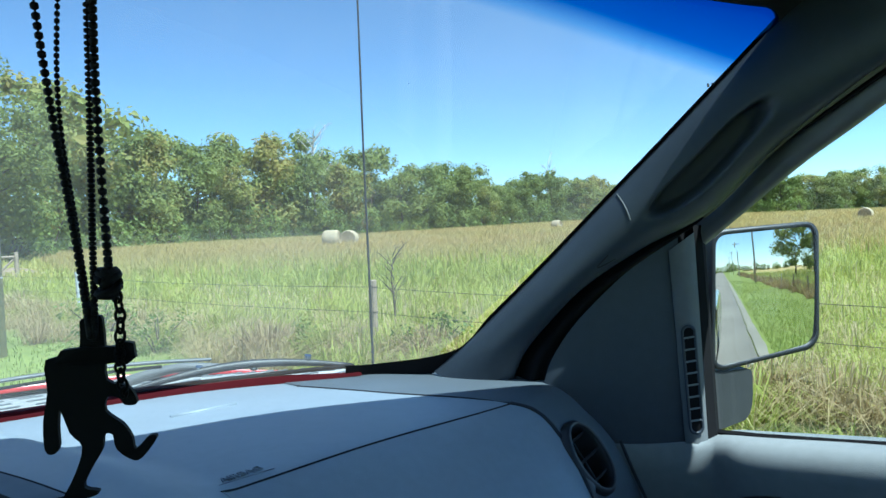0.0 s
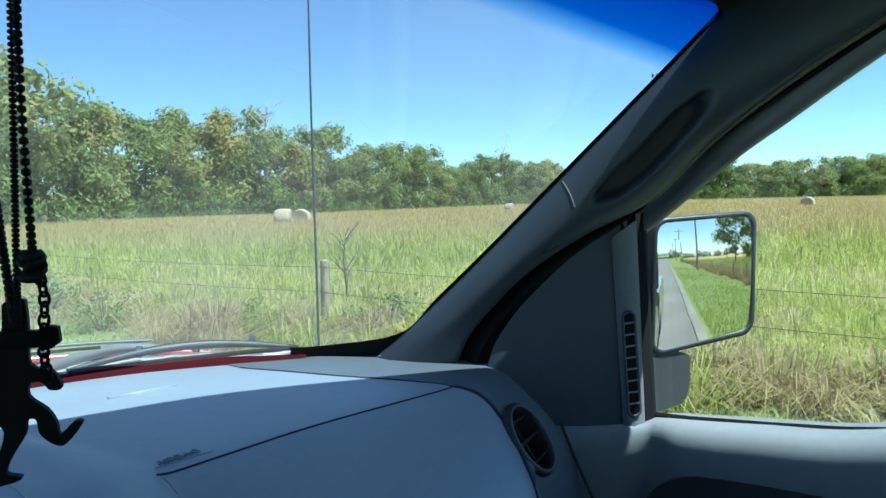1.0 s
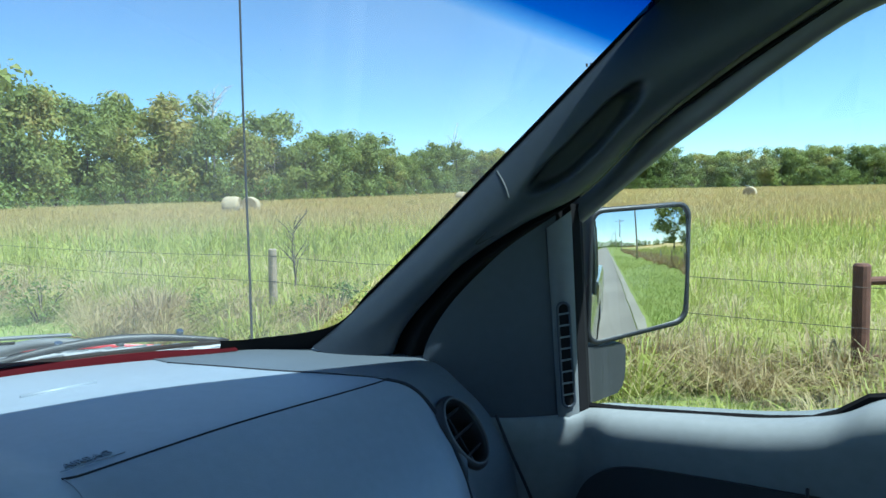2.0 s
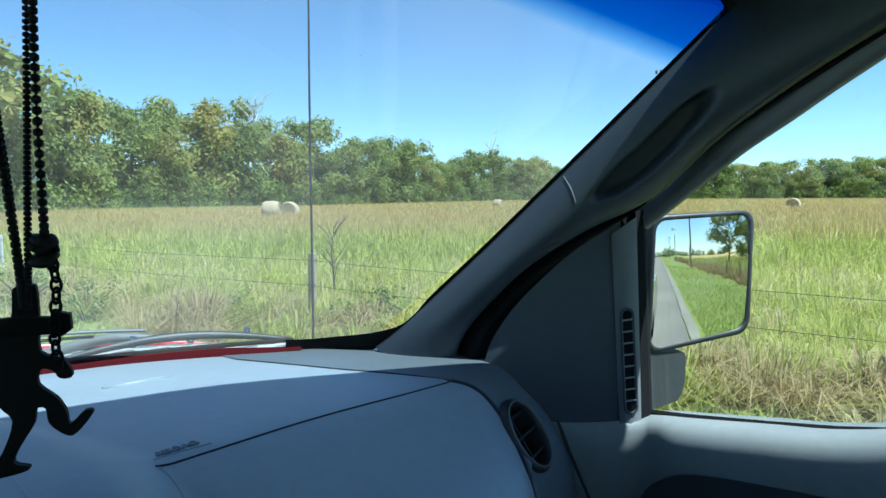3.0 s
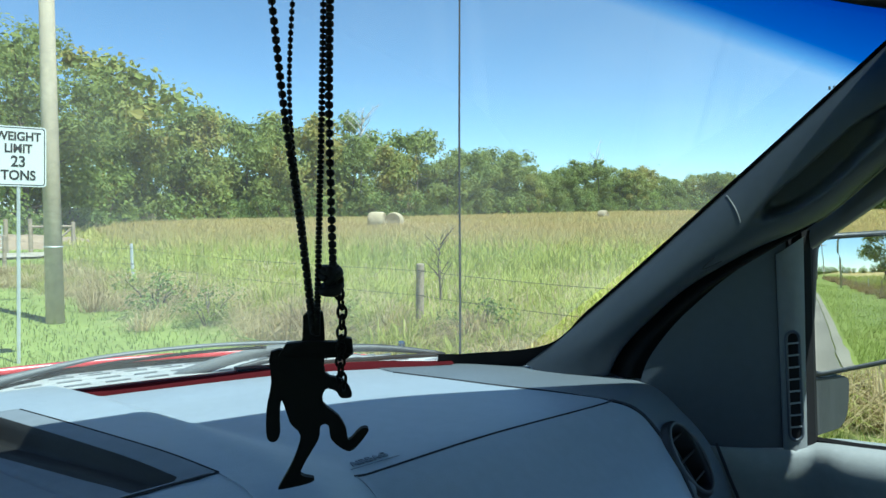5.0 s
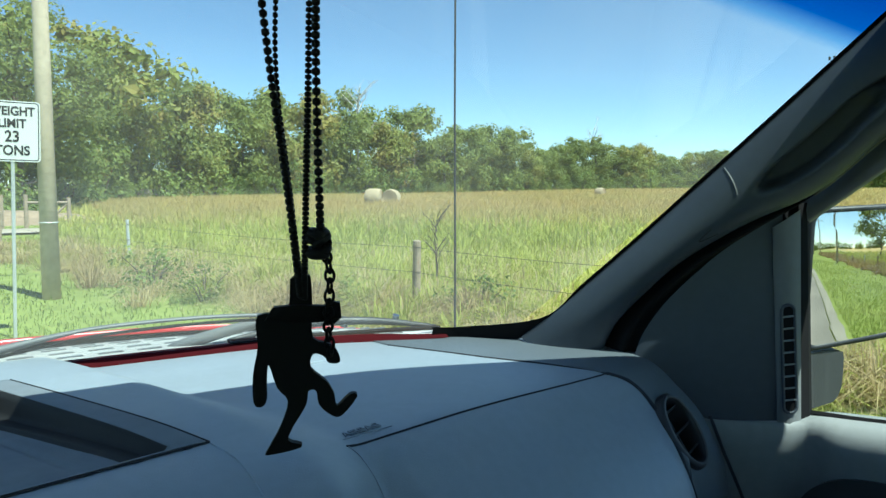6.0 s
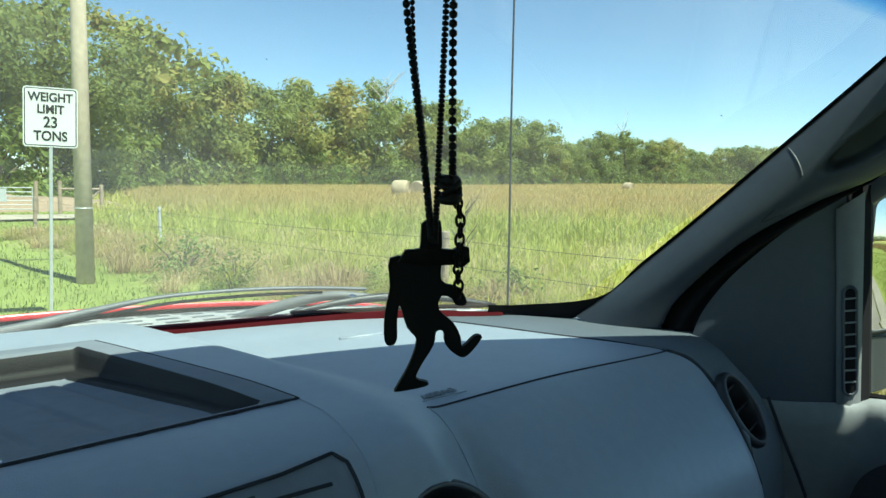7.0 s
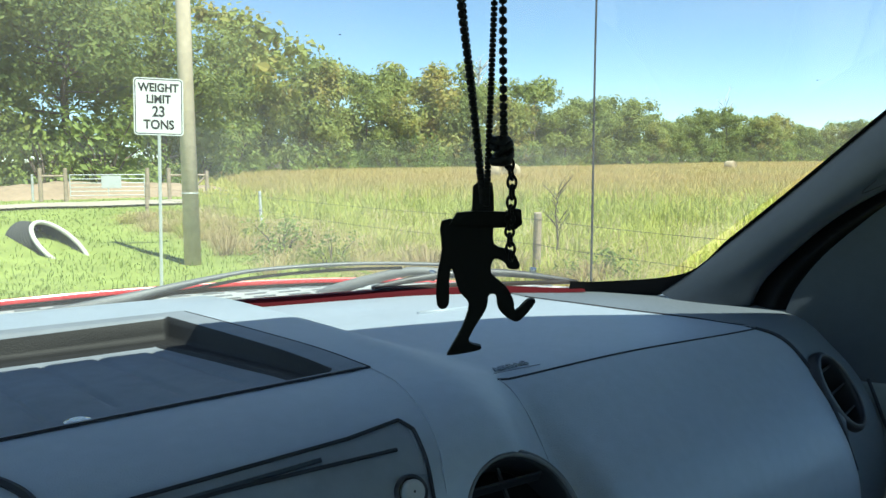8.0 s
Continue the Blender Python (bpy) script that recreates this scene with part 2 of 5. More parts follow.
def prism(bm, outline, way):
    """A flat outline given thickness along way."""
    way = Vector(way)
    a = [bm.verts.new(p) for p in outline]
    b = [bm.verts.new(Vector(p) + way) for p in outline]
    n = len(a)
    bm.faces.new(a[::-1])
    bm.faces.new(b)
    for k in range(n):
        bm.faces.new((a[k], a[(k + 1) % n], b[(k + 1) % n], b[k]))
    bmesh.ops.recalc_face_normals(bm, faces=bm.faces)
    return bm


def curve_at(pts, k):
    """A point at k (0 to 1) on a smooth line through pts."""
    pts = [Vector(p) for p in pts]
    f = min(max(k, 0), 1) * (len(pts) - 1)
    i = min(int(f), len(pts) - 2)
    u = f - i
    p0, p1, p2, p3 = pts[max(i - 1, 0)], pts[i], pts[i + 1], pts[min(i + 2, len(pts) - 1)]
    return 0.5 * (2 * p1 + (p2 - p0) * u + (2 * p0 - 5 * p1 + 4 * p2 - p3) * u * u + (3 * p1 - p0 - 3 * p2 + p3) * u ** 3)


def smooth01(v, a, b):
    k = min(max((v - a) / (b - a), 0.0), 1.0)
    return k * k * (3 - 2 * k)


def bm_new():
    return bmesh.new()


# ------------------------------------------------------------------ ground
ROAD_C, ROAD_R, ROAD_Y = -23.4, 25.0, -4.0     # the road runs straight up to ROAD_Y, then bends left


CULVERT = (0.75, 17.6)      # where the pipe under the drive comes out


def road_gap(x, y):
    """Metres to the right of the road's edge."""
    if y < ROAD_Y:
        return x - (ROAD_C + ROAD_R)
    return math.hypot(x - ROAD_C, y - ROAD_Y) - ROAD_R


def ground_z(x, y):
    d = road_gap(x, y)
    if d < -8:
        return -0.05 - 0.4 * smooth01(-d, 8, 14)
    z = -0.03 - 0.47 * smooth01(d, 0.4, 5.0) + 0.40 * smooth01(d, 11, 100) + 0.9 * smooth01(d, 110, 220)
    z += 0.72 * math.exp(-((x - CULVERT[0] + 0.75) ** 2 + (y - CULVERT[1] - 1.0) ** 2) / 1.9)
    if d > 0.5:
        z += 0.05 * noise.noise(Vector((x * 0.35, y * 0.35, 0))) * smooth01(d, 0.5, 3)
    return z


def fence_x(y):
    return 7.6 - 0.12 * y if y > 0 else 7.6


def spaced(limit, n, near):
    s = math.asinh(limit / near)
    return [near * math.sinh(s * (2 * i / n - 1)) for i in range(n + 1)]


def build_ground():
    xs, ys = spaced(3000, 320, 4.0), spaced(3000, 320, 4.0)
    verts = [(x, y, ground_z(x, y)) for y in ys for x in xs]
    w = len(xs)
    faces = [(j * w + i, j * w + i + 1, (j + 1) * w + i + 1, (j + 1) * w + i) for j in range(w - 1) for i in range(w - 1)]
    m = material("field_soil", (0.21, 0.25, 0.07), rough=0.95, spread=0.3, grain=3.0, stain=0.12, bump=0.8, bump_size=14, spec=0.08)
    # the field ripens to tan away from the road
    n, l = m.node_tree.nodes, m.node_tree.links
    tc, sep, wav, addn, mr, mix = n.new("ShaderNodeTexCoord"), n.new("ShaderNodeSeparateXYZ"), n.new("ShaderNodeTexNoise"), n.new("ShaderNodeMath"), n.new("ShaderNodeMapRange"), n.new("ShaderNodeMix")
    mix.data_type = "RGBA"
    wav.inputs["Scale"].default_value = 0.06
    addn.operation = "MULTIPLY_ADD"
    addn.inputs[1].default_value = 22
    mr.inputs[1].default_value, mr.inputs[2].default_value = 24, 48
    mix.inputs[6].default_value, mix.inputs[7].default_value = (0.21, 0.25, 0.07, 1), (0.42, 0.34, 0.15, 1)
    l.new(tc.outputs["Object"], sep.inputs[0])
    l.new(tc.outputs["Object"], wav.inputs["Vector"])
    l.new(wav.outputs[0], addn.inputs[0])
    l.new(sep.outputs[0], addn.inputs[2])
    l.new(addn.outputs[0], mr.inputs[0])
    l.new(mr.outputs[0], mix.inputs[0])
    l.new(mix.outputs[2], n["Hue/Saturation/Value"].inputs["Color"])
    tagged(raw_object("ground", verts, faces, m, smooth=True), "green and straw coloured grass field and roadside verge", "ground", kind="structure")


def build_road():
    rows = []
    steps = [(ROAD_Y - 1496 * (1 - i / 90) ** 5 - 0.02, None) for i in range(91)] + [(None, a) for a in np.linspace(0.02, 1.3, 40)]
    for y, a in steps:
        row = []
        for k in range(9):
            r = ROAD_R - 6.4 * k / 8
            zz = 0.012 + 0.05 * math.sin(math.pi * k / 8)
            row.append((ROAD_C + r, y, zz) if a is None else (ROAD_C + r * math.cos(a), ROAD_Y + r * math.sin(a), zz))
        out = ROAD_R + 0.02
        row.insert(0, (ROAD_C + out, y, -0.06) if a is None else (ROAD_C + out * math.cos(a), ROAD_Y + out * math.sin(a), -0.06))
        rows.append(row)
    bm = bm_new()
    loft(bm, rows)
    tagged(mesh_object("road", bm, ASPHALT, smooth=True), "worn grey asphalt country road with no markings", "road", kind="structure")
    # pale gravel edge
    bm = bm_new()
    rows = []
    for y, a in steps:
        row = []
        for k in range(4):
            base = y if a is None else 30 * a
            r = ROAD_R + 0.03 + k * 0.10 + (0.08 * noise.noise(Vector((base * 1.3, k, 3))) if k == 3 else 0)
            zz = (0.004, 0.0, -0.012, -0.05)[k]
            row.append((ROAD_C + r, y, zz) if a is None else (ROAD_C + r * math.cos(a), ROAD_Y + r * math.sin(a), zz))
        rows.append(row)
    loft(bm, rows)
    tagged(mesh_object("road_shoulder", bm, GRAVEL, smooth=True), "narrow pale gravel strip along the asphalt edge", "shoulder", kind="structure")


build_ground()
build_road()


# ------------------------------------------------------------------ grass
def blades(name, spots, mat, label, lean=0.35, curl=0.5, kind="grass", droop=0.15):
    """One sheet of bent, tapered blades: spots are rows of x, y, height, width and, where given, the way and the share by which they lean."""
    rng = np.random.default_rng(len(name) * 7 + len(spots))
    q = np.array(spots, dtype=float)
    n = len(q)
    x, y, h, w = q[:, 0], q[:, 1], q[:, 2], q[:, 3]
    z = np.array([ground_z(a, b) for a, b in q[:, :2]]) - 0.02
    a = rng.uniform(0, 2 * math.pi, n)
    b = q[:, 4] if q.shape[1] > 4 else rng.uniform(0, 2 * math.pi, n)
    tilt = h * (q[:, 5] if q.shape[1] > 4 else np.abs(rng.normal(0, lean, n)))
    dx, dy = np.cos(a) * w / 2, np.sin(a) * w / 2
    cx, cy = np.cos(b) * tilt, np.sin(b) * tilt
    hh = h * (1 - 0.25 * np.minimum(tilt / h, 1.6))
    v = np.empty((n, 5, 3))
    v[:, 0] = np.stack((x - dx, y - dy, z), 1)
    v[:, 1] = np.stack((x + dx, y + dy, z), 1)
    v[:, 2] = np.stack((x - dx * 0.8 + cx * 0.35, y - dy * 0.8 + cy * 0.35, z + hh * 0.6), 1)
    v[:, 3] = np.stack((x + dx * 0.8 + cx * 0.35, y + dy * 0.8 + cy * 0.35, z + hh * 0.6), 1)
    v[:, 4] = np.stack((x + cx * (0.8 + curl), y + cy * (0.8 + curl), z + np.maximum(hh * (1.0 - curl * droop) - droop * tilt, 0.03)), 1)
    k = np.arange(n)[:, None] * 5
    loops = np.hstack((k, k + 1, k + 3, k + 2, k + 2, k + 3, k + 4)).ravel()
    me = bpy.data.meshes.new(name)
    me.vertices.add(5 * n)
    me.vertices.foreach_set("co", v.ravel())
    me.loops.add(7 * n)
    me.loops.foreach_set("vertex_index", loops.astype(np.int32))
    me.polygons.add(2 * n)
    me.polygons.foreach_set("loop_start", (np.arange(n)[:, None] * 7 + np.array([0, 4])).ravel().astype(np.int32))
    me.update(calc_edges=True)
    me.materials.append(mat)
    return tagged(new(name, me), label, kind, kind="stuff")


def tussock(heap, rng, x, y, n, reach, top, width):
    """Blades that spring from one crown and arch outwards."""
    for _ in range(n):
        a = rng.uniform(0, 2 * math.pi)
        r = abs(rng.normal(0, 0.13))
        heap.append((x + r * math.cos(a), y + r * math.sin(a), top * rng.uniform(0.45, 1.05), width * rng.uniform(0.7, 1.4), a + rng.normal(0, 0.5), reach * rng.uniform(0.15, 1.3)))


def in_field(x, y):
    if y < 24:
        return x > fence_x(y) - 0.2
    return math.degrees(math.atan2(x, y)) > 11.5


def scatter(n, rng, d0, d1, a0, a1, test, power=1.0):
    """Spots round the truck, thinning out with distance."""
    out = []
    while len(out) < n:
        d = d0 * (d1 / d0) ** (rng.random() ** power)
        a = radians(rng.uniform(a0, a1))
        x, y = d * math.sin(a), d * math.cos(a)
        if test(x, y):
            out.append((x, y, d))
    return out


def build_grass():
    rng = np.random.default_rng(5)
    near = []
    dry = []
    for x, y, d in scatter(64000, rng, 6.0, 34.0, 8, 100, in_field):
        patch = 0.5 + 0.5 * noise.noise(Vector((x * 0.5, y * 0.5, 1)))
        dead = noise.noise(Vector((x * 0.8, y * 0.8, 5))) + rng.uniform(-0.5, 0.5) > 0.28
        (dry if dead else near).append((x, y, rng.uniform(0.25, 0.75) * (0.7 + 0.6 * patch), 0.010 + 0.0006 * d))
    blades("tall_grass", near, GREENB, "tall green pasture grass behind the fence", lean=0.85, curl=0.65)
    blades("dry_stalks", dry, STRAWB, "dry straw stalks mixed into the tall grass", lean=0.8, curl=0.6)
    mid, far = [], []
    for x, y, d in scatter(72000, rng, 22.0, 220.0, 8, 90, in_field):
        (far if rng.random() < smooth01(d, 28, 50) else mid).append((x, y, rng.uniform(0.5, 0.85), 0.016 + 0.0012 * d))
    blades("pasture_grass", mid, GREENB, "green pasture grass further out in the field", lean=0.6)
    blades("ripe_grass", far, DULLB, "ripening yellow-green grass far out in the field", lean=0.6)
    seed = []
    for x, y, d in scatter(140000, rng, 26.0, 230.0, 8, 90, lambda x, y: in_field(x + 4, y - 2) and in_field(x - 3, y) and rng.random() < smooth01(math.hypot(x, y), 24, 55), power=0.8):
        seed.append((x, y, rng.uniform(0.72, 1.0), 0.005 + 0.00075 * d))
    blades("seed_stalks", seed, SEEDB, "reddish tan seed heads over the hay field", lean=0.3, curl=0.4)
    # tussocks and tangles along the fence line, straw, green and dead
    straw, lush, brown, litter = [], [], [], []
    for k in range(470):
        y0 = rng.uniform(-9, 27)
        x0 = fence_x(y0) + rng.normal(0.0, 0.75)
        p = noise.noise(Vector((x0 * 0.35, y0 * 0.35, 8)))
        u = rng.random()
        heap = brown if p > 0.25 and u < 0.45 else lush if u < (0.86 if y0 < 6 else 0.42) - 0.5 * p else straw
        tussock(heap, rng, x0, y0, 120, 0.95, rng.uniform(0.5, 0.95) * (1 + 0.25 * p), 0.013)
    for k in range(46):
        y0 = 6.5 + 18.0 * k / 46 + rng.uniform(-0.2, 0.2)
        x0 = fence_x(y0) - 0.25 + rng.normal(0.0, 0.3)
        tussock((straw, straw, lush, straw, brown, straw, lush)[k % 7], rng, x0, y0, 380, 1.05, rng.uniform(0.75, 1.15), 0.014)
    while len(litter) < 12000:
        y = rng.uniform(-9, 26)
        x = fence_x(y) + rng.normal(-0.95, 0.5)
        litter.append((x, y, rng.uniform(0.06, 0.16), 0.008, rng.uniform(0, 6.28), rng.uniform(0.8, 2.4)))
    for k in range(620):
        y0 = rng.uniform(-6, 22)
        x0 = fence_x(y0) + 0.3 + 6.0 * rng.random() ** 1.4
        tussock(lush if rng.random() < 0.75 else straw, rng, x0, y0, 55, 0.8, rng.uniform(0.55, 1.0), 0.016)
    blades("dead_weeds", brown, BROWNB, "dark brown dead weeds in clumps by the fence", curl=0.6, droop=0.35)
    blades("straw_grass", straw, STRAWB, "dry straw-coloured dead grass along the fence line", curl=0.55, droop=0.4)
    blades("weedy_grass", lush, GREENB, "green weeds growing through the fence line", curl=0.55, droop=0.35)
    blades("straw_litter", litter, STRAWB, "flattened dry straw lying along the mown edge", curl=0.3, droop=0.2)
    back = []
    for x, y, d in scatter(26000, rng, 8.0, 130.0, 95, 179, lambda x, y: x > 7.2):
        back.append((x, y, rng.uniform(0.5, 1.1), 0.012 + 0.0014 * d))
    brush = []
    for k in range(900):
        y0 = -8 - 110 * rng.random() ** 1.5
        x0 = fence_x(y0) + rng.normal(0.5, 0.55)
        tussock(brush, rng, x0, y0, 26, 0.9, rng.uniform(0.7, 1.35), 0.02 - 0.0006 * y0)
    blades("fence_brush", brush, BROWNB, "dark olive and brown brush along the fence behind the truck", curl=0.5, droop=0.3)
    blades("roadside_weeds", back, GREENB, "tall weeds beyond the fence behind the truck", lean=0.3)
    short = []

    def verge(x, y):
        d = road_gap(x, y)
        return d > 0.35 and not in_field(x - 0.3, y) and y < 46
    for x, y, d in scatter(90000, rng, 1.5, 46.0, -25, 178, verge):
        short.append((x, y, rng.uniform(0.05, 0.16), 0.006 + 0.0008 * d))
    blades("verge_grass", short, SHORTB, "short bright green mown roadside grass", lean=0.4)


build_grass()


# ------------------------------------------------------------------ trees
def make_tree(seed, height, leaves, leaf, spread=0.33, low=0.22, mat=None, name="tree"):
    """A tapered trunk with limbs, and a crown of many small leaf sprays round the limb ends."""
    rng = random.Random(seed)
    root = new(name)
    bm = bm_new()
    top = height * 0.82
    spine = [Vector((rng.uniform(-0.25, 0.25) * i * 0.4, rng.uniform(-0.25, 0.25) * i * 0.4, top * i / 6 - (0.3 if i == 0 else 0))) for i in range(7)]
    tube(bm, spine, [height * 0.017 * (1 - 0.13 * i) for i in range(7)], sides=7)
    knots = []
    for i in range(22):
        k = rng.uniform(low + 0.06, 0.96)
        base = curve_at(spine, k)
        a = i * 2.4 + rng.uniform(-0.4, 0.4)
        reach = height * spread * rng.uniform(0.55, 1.0) * (1.15 - 0.75 * abs(k - 0.5))
        end = base + Vector((math.cos(a) * reach, math.sin(a) * reach, height * rng.uniform(0.04, 0.16)))
        mid = (base + end) / 2 + Vector((0, 0, -0.02 * height))
        tube(bm, [base, mid, end], [height * 0.006, height * 0.004, height * 0.0015], sides=5)
        knots += [(end, height * rng.uniform(0.09, 0.15)), ((mid + end) / 2, height * rng.uniform(0.08, 0.13))]
    for _ in range(4):
        knots.append((Vector((rng.uniform(-1, 1) * height * 0.08, rng.uniform(-1, 1) * height * 0.08, height * rng.uniform(0.84, 0.93))), height * rng.uniform(0.06, 0.10)))
    part("trunk", bm, BARK, root)
    verts, faces = [], []
    total = sum(r * r for _, r in knots)
    for c, r in knots:
        for i in range(int(leaves * r * r / total)):
            v = Vector((rng.gauss(0, 1), rng.gauss(0, 1), rng.gauss(0.15, 1))).normalized()
            inner = i % 9 == 0
            p = c + Vector((v.x * 1.2, v.y * 1.2, v.z * 0.85)) * r * (rng.uniform(0.0, 0.6) if inner else rng.uniform(0.72, 1.1))
            s = leaf * rng.uniform(0.6, 1.3) * (2.3 if inner else 1.0)
            n = (v * 0.9 + Vector((rng.uniform(-0.7, 0.7), rng.uniform(-0.7, 0.7), rng.uniform(-0.2, 0.9)))).normalized()
            u = n.orthogonal().normalized()
            w = n.cross(u)
            q = rng.uniform(0, 6.28)
            u, w = u * math.cos(q) + w * math.sin(q), w * math.cos(q) - u * math.sin(q)
            k = len(verts)
            verts += [p - u * s, p - w * s * 0.5 + u * 0.1 * s, p + u * s, p + w * s * 0.55 - u * 0.15 * s + n * s * 0.2]
            faces.append((k, k + 1, k + 2, k + 3))
    raw_object("crown", verts, faces, mat or LEAF, root)
    return root


def make_bush(seed, height, leaves, leaf):
    rng = random.Random(seed)
    root = new("bush")
    bm = bm_new()
    knots = []
    for i in range(9):
        a = i * 2.4
        end = Vector((math.cos(a), math.sin(a), 0)) * height * rng.uniform(0.15, 0.55) + Vector((0, 0, height * rng.uniform(0.3, 0.85)))
        tube(bm, [(0, 0, -0.2), end * 0.5 + Vector((0, 0, 0.1 * height)), end], [height * 0.02, height * 0.012, height * 0.005], sides=5)
        knots.append((end, height * rng.uniform(0.18, 0.3)))
        knots.append((Vector((end.x * 1.1, end.y * 1.1, height * rng.uniform(0.08, 0.3))), height * rng.uniform(0.16, 0.24)))
    part("stem", bm, BARK, root)
    verts, faces = [], []
    for c, r in knots:
        for _ in range(leaves // len(knots)):
            v = Vector((rng.gauss(0, 1), rng.gauss(0, 1), rng.gauss(0, 1))).normalized()
            p = c + v * r * rng.uniform(0.5, 1.08)
            p.z = max(p.z, 0.03)
            s = leaf * rng.uniform(0.6, 1.3)
            n = (v + Vector((rng.uniform(-1, 1), rng.uniform(-1, 1), rng.uniform(-0.3, 1)))).normalized()
            u = n.orthogonal().normalized()
            w = n.cross(u)
            k = len(verts)
            verts += [p - u * s, p - w * s * 0.5, p + u * s, p + w * s * 0.5 + n * s * 0.2]
            faces.append((k, k + 1, k + 2, k + 3))
    raw_object("foliage", verts, faces, BUSH, root)
    return root


# bearing from straight ahead, distance of the wood's edge, and how high its tops stand, in degrees
EDGE = [(-40, 50, 17), (-5, 52, 17), (5, 56, 16), (9, 62, 14), (12, 74, 10.0), (15, 90, 7.6), (20, 104, 6.5), (25, 115, 6.3), (31, 128, 6.1), (36, 140, 5.3), (41, 155, 4.4), (45, 172, 3.7), (50, 195, 3.1), (56, 215, 2.7), (64, 225, 2.5), (90, 235, 2.4)]


def edge_at(az):
    return (float(np.interp(az, [e[0] for e in EDGE], [e[1] for e in EDGE])), float(np.interp(az, [e[0] for e in EDGE], [e[2] for e in EDGE])))


def at_bearing(az, d):
    return d * math.sin(radians(az)), d * math.cos(radians(az))


def build_woods():
    rng = random.Random(11)
    near = [make_tree(100 + i, 16, 10500, 0.165, spread=0.30 + 0.03 * i, low=0.08) for i in range(3)]
    far = [make_tree(200 + i, 16, 3700, 0.34, spread=0.22 + 0.05 * i, low=0.05) for i in range(5)]
    bushes = [make_bush(300 + i, 4.5, 950, 0.225) for i in range(3)]
    tag = "broad-leaved tree in early autumn green at the wood's edge"
    used = set()

    def place(kinds, x, y, scale, group, label, cat):
        k = rng.randrange(len(kinds))
        m = pose(x, y, ground_z(x, y) - 0.05, 0, 0, rng.uniform(0, 360)) @ Matrix.Diagonal((scale * rng.uniform(0.85, 1.15), scale * rng.uniform(0.85, 1.15), scale, 1))
        src = kinds[k]
        if src.name not in used:
            used.add(src.name)
            src.matrix_basis = m
            ob = src
        else:
            ob = copy_plain(src, m)
        tagged(ob, label, cat, group)

    for row, (back, lift) in enumerate(((0, 0.97), (9, 1.03))):
        az = -24.0
        while az < 82:
            d, el = edge_at(az)
            d += back + rng.uniform(-3, 3)
            wobble = 1 + 0.30 * noise.noise(Vector((az * 0.33, row * 7, 0))) + rng.uniform(-0.20, 0.14)
            x, y = at_bearing(az, d)
            h = (d * math.tan(radians(el)) + 1.45 - ground_z(x, y)) * lift * wobble
            if road_gap(x, y) > 6:
                place(near if d < 82 else far, x, y, h / 16, "trees of the wood", tag, "tree")
            az += math.degrees((0.36 * h if row < 2 else 0.5 * h) / d) * rng.uniform(0.8, 1.2)
    az = -22.0
    while az < 80:
        d, el = edge_at(az)
        d -= rng.uniform(3, 6)
        x, y = at_bearing(az, d)
        h = rng.uniform(2.6, 6.0)
        if road_gap(x, y) > 6:
            place(bushes, x, y, h / 4.5, "bushes at the wood's foot", "leafy green undergrowth bush at the foot of the wood", "bush")
        az += math.degrees(2.6 / d) * rng.uniform(0.8, 1.3) * (1 if az < 40 else 1.5)
    az = -22.0
    while az < 80:
        d, el = edge_at(az)
        d += rng.uniform(4, 16)
        x, y = at_bearing(az, d)
        if road_gap(x, y) > 6:
            place(bushes, x, y, rng.uniform(5.0, 8.0) / 4.5, "bushes at the wood's foot", "leafy green undergrowth bush at the foot of the wood", "bush")
        az += math.degrees(4.2 / d) * rng.uniform(0.8, 1.2)
    # seen behind the truck in the door mirror
    for x, y, h in ((17, -62, 11), (24, -70, 9)):
        place(far, x, y, h / 16, "trees behind", "dark green tree standing alone in the field", "tree")
    for i in range(48):
        place(bushes, -80 + i * 5.6 + rng.uniform(-2, 2), -400 + rng.uniform(-30, 30), rng.uniform(5.5, 9.5) / 4.5, "trees behind", "far tree on the horizon behind the road", "tree")


def copy_plain(src, m):
    """A copy of a tree at a pose with its own scale."""
    ob = src.copy()
    scene.collection.objects.link(ob)
    ob.matrix_basis = m
    for c in src.children:
        k = c.copy()
        scene.collection.objects.link(k)
        k.parent = ob
    return ob


build_woods()


def bare_tree(az, d, height, seed, label, wood=PALEB):
    """A dead tree: forked pale limbs with fine twigs, no leaves."""
    rng = random.Random(seed)
    root = new("bare_tree")
    x, y = at_bearing(az, d)
    bm = bm_new()
    tube(bm, [(0, 0, -0.2), (0.02 * height, 0, 0.35 * height), (0, 0.02 * height, 0.7 * height), (0.03 * height, 0, height)], [0.016 * height, 0.012 * height, 0.007 * height, 0.002 * height], sides=7)
    part("trunk", bm, wood, root)
    for i in range(16):
        k = rng.uniform(0.35, 0.95)
        a = i * 2.4
        base = Vector((0.02 * height, 0, k * height))
        end = base + Vector((math.cos(a), math.sin(a), 1.1)) * height * rng.uniform(0.10, 0.22)
        bm = bm_new()
        tube(bm, [base, base.lerp(end, 0.5) + Vector((0, 0, 0.01 * height)), end], [0.006 * height, 0.004 * height, 0.0015 * height], sides=5)
        for j in range(5):
            s = base.lerp(end, rng.uniform(0.4, 1.0))
            tube(bm, [s, s + Vector((rng.uniform(-1, 1), rng.uniform(-1, 1), rng.uniform(0.2, 1.2))) * height * 0.06], [0.002 * height, 0.001 * height], sides=4)
        part("limb", bm, wood, root)
    root.matrix_basis = pose(x, y, ground_z(x, y))
    tagged(root, label, "tree")


